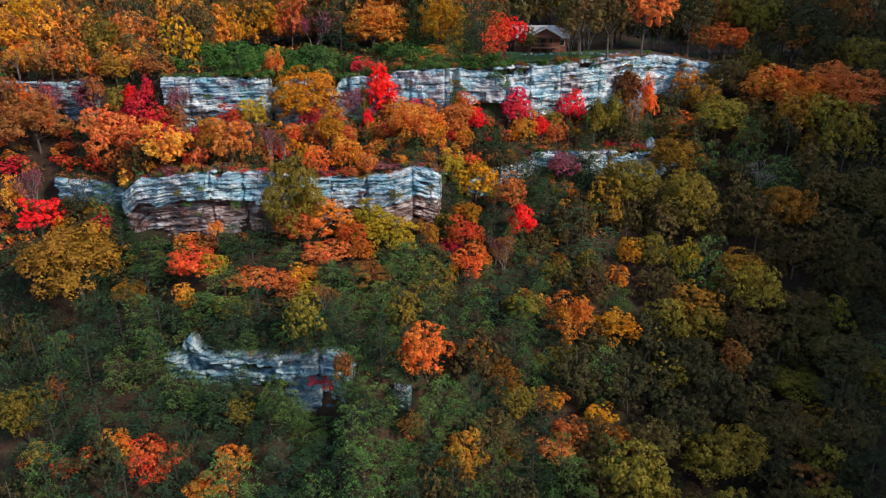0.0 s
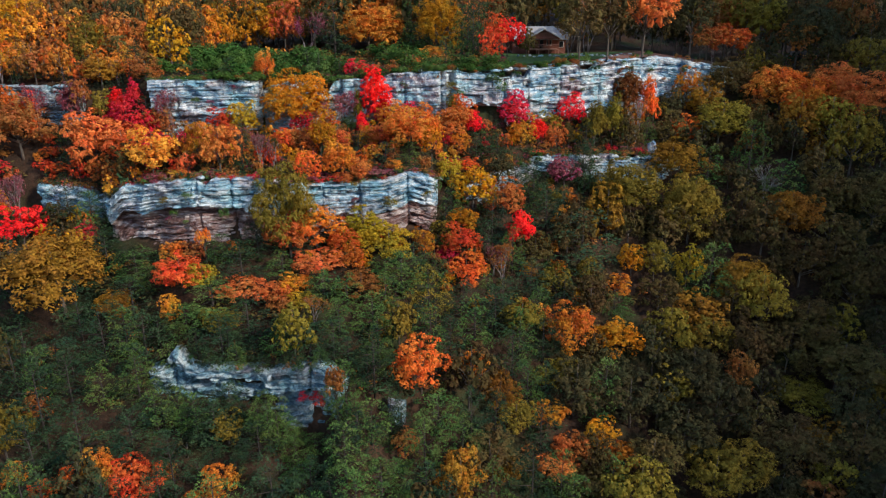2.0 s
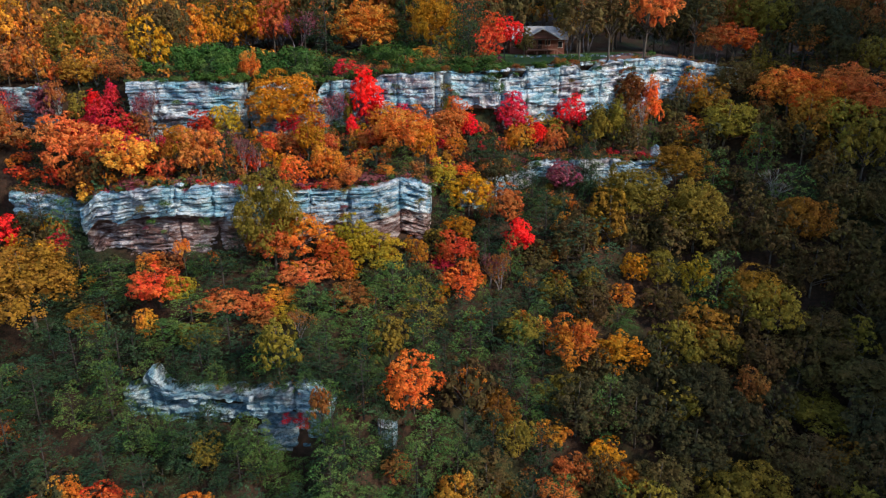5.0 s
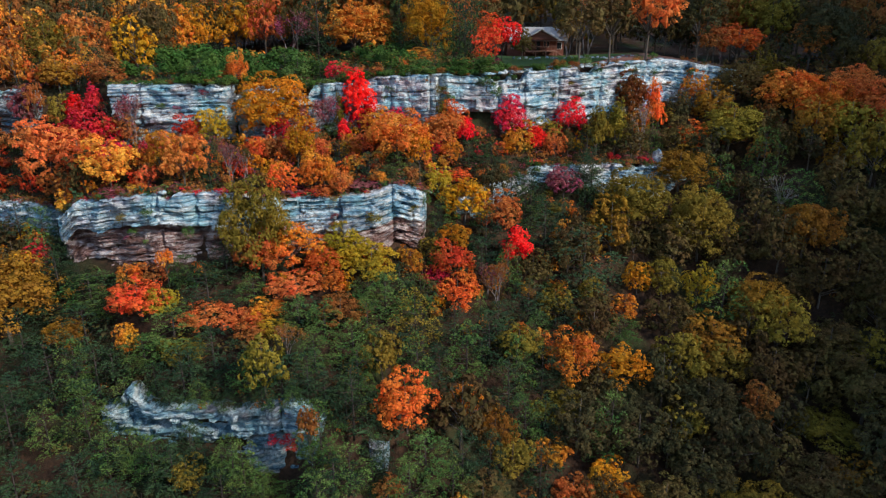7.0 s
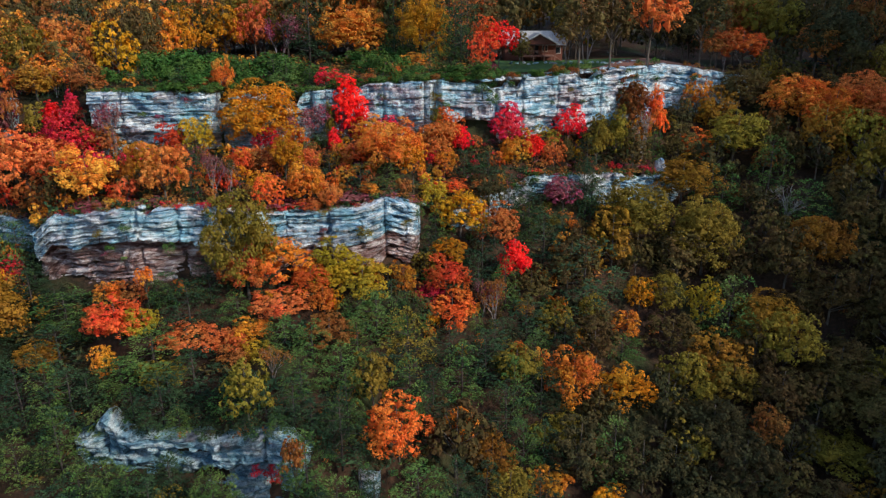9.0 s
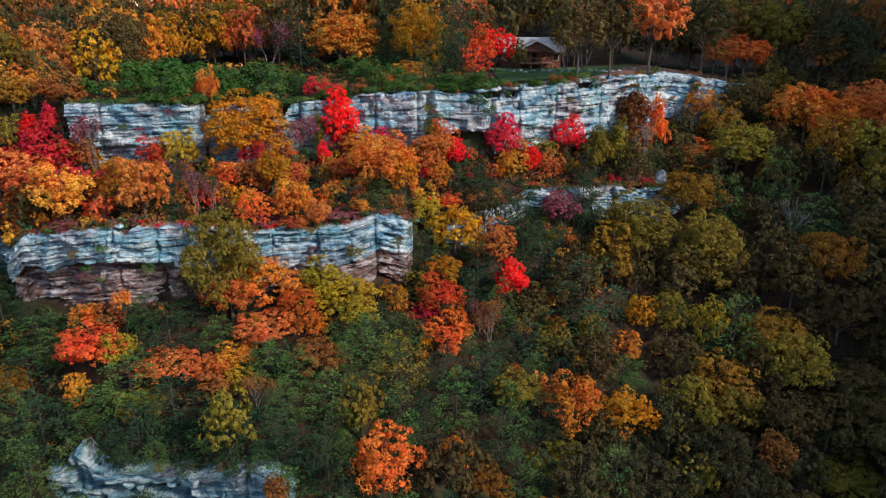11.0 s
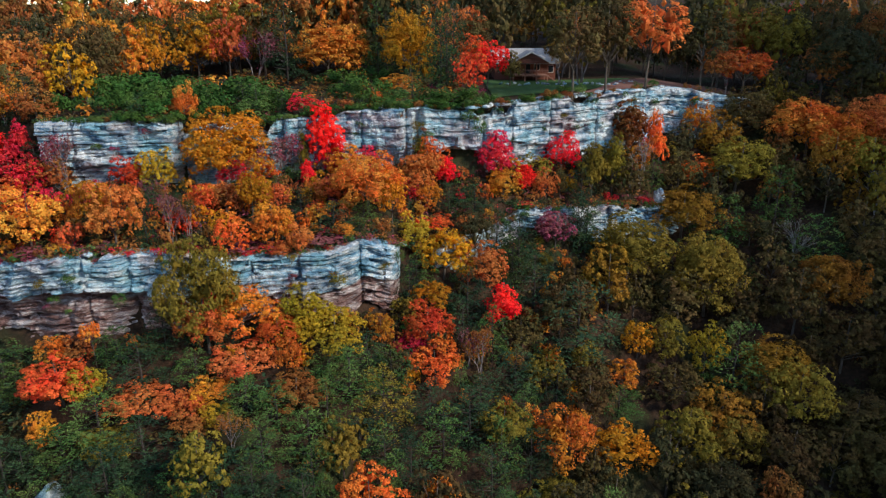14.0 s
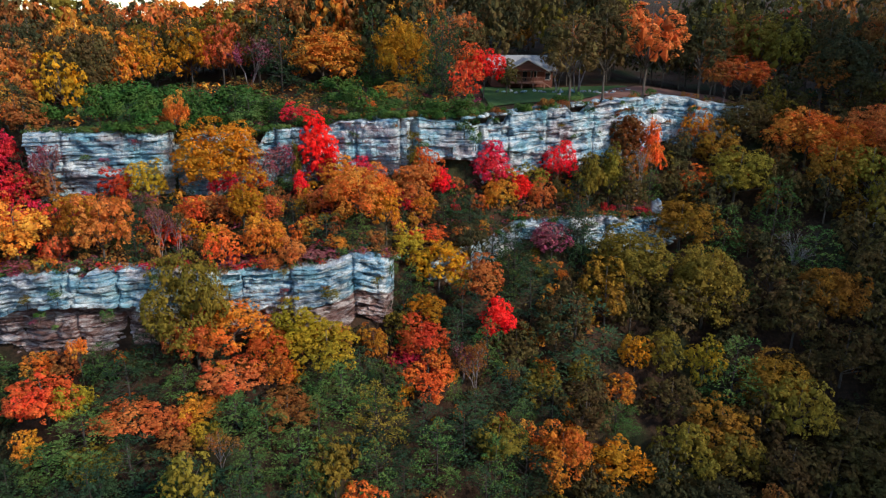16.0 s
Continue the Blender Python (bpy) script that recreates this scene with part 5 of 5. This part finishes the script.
def cabin(x, y, z):
    root = tagged(new("cabin"), "red timber cabin with grey roofs and raised porch", "house")
    root.location = (x, y, z)
    block("wall", root, timber, -6.4, 5.3, 4.0, 4.2, 0, 3.3, label="front wall")
    block("wall", root, timber, -6.4, 5.3, 10.8, 11.0, 0, 3.3)
    block("wall", root, timber, -6.4, -6.2, 4.2, 10.8, 0, 3.3)
    block("wall", root, timber, 5.1, 5.3, 4.2, 10.8, 0, 3.3)
    for gx in (-6.35, 5.15):
        prism("gable_wall", root, timber, [(gx, 4.0, 3.3), (gx, 11.0, 3.3), (gx, 7.5, 5.4)], (0.15, 0, 0))
    prism("roof", root, shingle, [(-7.0, 3.4, 3.05), (5.9, 3.4, 3.05), (5.9, 7.5, 5.65), (-7.0, 7.5, 5.65)], (0, 0, 0.18), "weathered grey shingle roof")
    prism("roof", root, shingle, [(-7.0, 11.6, 3.05), (-7.0, 7.5, 5.65), (5.9, 7.5, 5.65), (5.9, 11.6, 3.05)], (0, 0, 0.18))
    # porch under its own gable
    block("deck", root, deck_wood, -3.4, 3.2, -0.4, 4.0, 1.05, 1.25, label="red-brown plank deck")
    for px in (-3.3, -1.1, 1.0, 3.1):
        for py in (-0.3, 3.4):
            block("deck_post", root, deck_wood, px - 0.09, px + 0.09, py - 0.09, py + 0.09, -0.2, 1.05)
    for px in (-3.3, -1.1, 1.0, 3.1):
        block("porch_post", root, timber, px - 0.09, px + 0.09, -0.35, -0.17, 1.25, 3.5)
    block("porch_beam", root, timber, -3.5, 3.3, -0.36, -0.16, 3.35, 3.6)
    prism("porch_gable", root, timber, [(-3.3, -0.25, 3.6), (3.1, -0.25, 3.6), (-0.1, -0.25, 5.15)], (0, 0.12, 0))
    prism("porch_roof", root, shingle, [(-4.0, -0.9, 3.25), (-0.1, -0.9, 5.35), (-0.1, 7.4, 5.35), (-4.0, 7.4, 3.25)], (0, 0, 0.16))
    prism("porch_roof", root, shingle, [(3.8, -0.9, 3.25), (3.8, 7.4, 3.25), (-0.1, 7.4, 5.35), (-0.1, -0.9, 5.35)], (0, 0, 0.16))
    for side in (-1, 1):
        prism("barge_board", root, pale_trim, [(-0.1, -0.93, 5.30), (-0.1 + side * 3.95, -0.93, 3.17), (-0.1 + side * 3.95, -0.93, 3.40), (-0.1, -0.93, 5.53)], (0, -0.06, 0), "pale barge board")
    block("rail", root, deck_wood, -3.4, 3.2, -0.36, -0.28, 2.1, 2.2)
    for i in range(22):
        px = -3.3 + i * 0.3
        block("baluster", root, deck_wood, px - 0.025, px + 0.025, -0.34, -0.30, 1.25, 2.1, bevel=0.004)
    for i in range(6):
        block("stair_tread", root, deck_wood, 3.25 + i * 0.28, 3.6 + i * 0.28, 0.2, 1.5, 0.95 - i * 0.18, 1.0 - i * 0.18)
    for wx0, wx1, wz0, wz1, nm in ((3.9, 4.8, 1.5, 2.7, "window"), (-2.6, -1.6, 1.9, 3.0, "window"), (1.2, 2.2, 1.9, 3.0, "window"), (-5.6, -4.6, 1.6, 2.8, "window"), (-0.6, 0.4, 1.25, 3.2, "door")):
        w = block(nm, root, pale_trim if nm == "window" else timber, wx0 - 0.09, wx1 + 0.09, 3.93, 4.0, wz0 - 0.09, wz1 + 0.09)
        block("pane", w, glass, wx0, wx1, 3.915, 3.93, wz0, wz1, bevel=0.003)
    block("chimney", root, bare_soil, -4.6, -3.8, 7.6, 8.4, 3.5, 6.6, label="stone chimney")
    return root


cabin(22.4, 157.2, land_height(22.4, 160.0) - 0.1)


def patch(name, label, material, x0, x1, lo, hi, lift, seed):
    """A sheet that follows the plateau between two wavering edges."""
    bm = bmesh.new()
    prev = None
    for i in range(41):
        x = x0 + (x1 - x0) * i / 40
        a_, b2 = lo(x) + 0.7 * noise.noise((x * 0.4, seed, 0)), hi(x) + 0.9 * noise.noise((x * 0.35, seed, 4))
        ring = []
        for k in range(13):
            y = a_ + (b2 - a_) * k / 12
            ring.append(bm.verts.new((x, y, land_height(x, y) + 0.14 + lift)))
        if prev:
            for k in range(12):
                bm.faces.new((prev[k], ring[k], ring[k + 1], prev[k + 1]))
        prev = ring
    return tagged(new(name, from_bm(name, bm, material, True)), label, "ground", kind="structure")


patch("lawn", "green mown lawn before the cabin", turf, 13.5, 41, lambda x: along(x, UX, UY) + 9.0 - 0.18 * max(x - 24, 0), lambda x: 158.5, 0.0, 2.0)
patch("bare_ground", "bare red-brown ground along the cliff edge", bare_soil, 18, 60, lambda x: along(x, UX, UY) + 3.3, lambda x: along(x, UX, UY) + 5.5 + 9.0 * min(max((x - 30) / 8, 0), 1), 0.05, 6.0)


# ---- loose stones on the lawn's edge and the cliff tops ----
def boulder_mesh(seed):
    rnd = random.Random(seed)
    bm = bmesh.new()
    bmesh.ops.create_icosphere(bm, subdivisions=2, radius=0.5)
    for v in bm.verts:
        v.co *= 1 + 0.35 * noise.noise(v.co * 2.1 + Vector((seed, 0, 0)))
        v.co.z = max(v.co.z, -0.3) * 0.75
    return from_bm("boulder", bm, rock if seed else shaded_blue_rock)


BOULDERS = [boulder_mesh(s) for s in range(5)]


def boulder(x, y, w, h, label="pale grey boulder lying on the ground", group="loose stones"):
    ob = tagged(new("boulder", fill.choice(BOULDERS)), label, "boulder", group)
    ob.matrix_basis = Matrix.Translation((x, y, standing(x, y) + 0.24 * h + 0.08)) @ Matrix.Rotation(fill.uniform(0, 6.3), 4, "Z") @ Matrix.Diagonal((w, w * fill.uniform(0.7, 1.0), h, 1))
    return ob


for i in range(26):
    boulder(16.5 + i * 0.62 + fill.uniform(-0.9, 0.9), 152.4 + 0.8 * math.sin(i * 0.7) + fill.uniform(-1.1, 0.9), fill.uniform(0.45, 0.9), fill.uniform(0.4, 0.8), "pale stone in a low garden border", "garden border stones")
for i in range(18):
    boulder(27.5 + i * 0.7 + fill.uniform(-0.9, 0.9), 149.3 + fill.uniform(-1.0, 1.0) + 1.5 * math.sin(i * 0.45) + i * 0.12, fill.uniform(0.4, 0.9), fill.uniform(0.3, 0.7), "pale stone in a low garden border", "garden border stones")
for i in range(40):
    x = fill.uniform(-40, 52)
    boulder(x, along(x, UX, UY) + fill.uniform(0.6, 2.4), fill.uniform(0.5, 1.5), fill.uniform(0.4, 0.9), "pale boulder on the cliff edge")
for i in range(34):
    x = fill.uniform(-44, 3)
    boulder(x, along(x, MX, MY) + fill.uniform(0.5, 2.6), fill.uniform(0.5, 1.5), fill.uniform(0.3, 0.8), "pale boulder on the ledge")
boulder(39.3, 129.3, 1.9, 4.6, "pale rock pinnacle standing on the ledge")
for i in range(40):
    x = fill.uniform(6, 38)
    boulder(x, along(x, UX, UY) + fill.uniform(-0.2, 3.2), fill.uniform(0.6, 1.9), fill.uniform(0.4, 1.1), "pale boulder on the cliff edge")
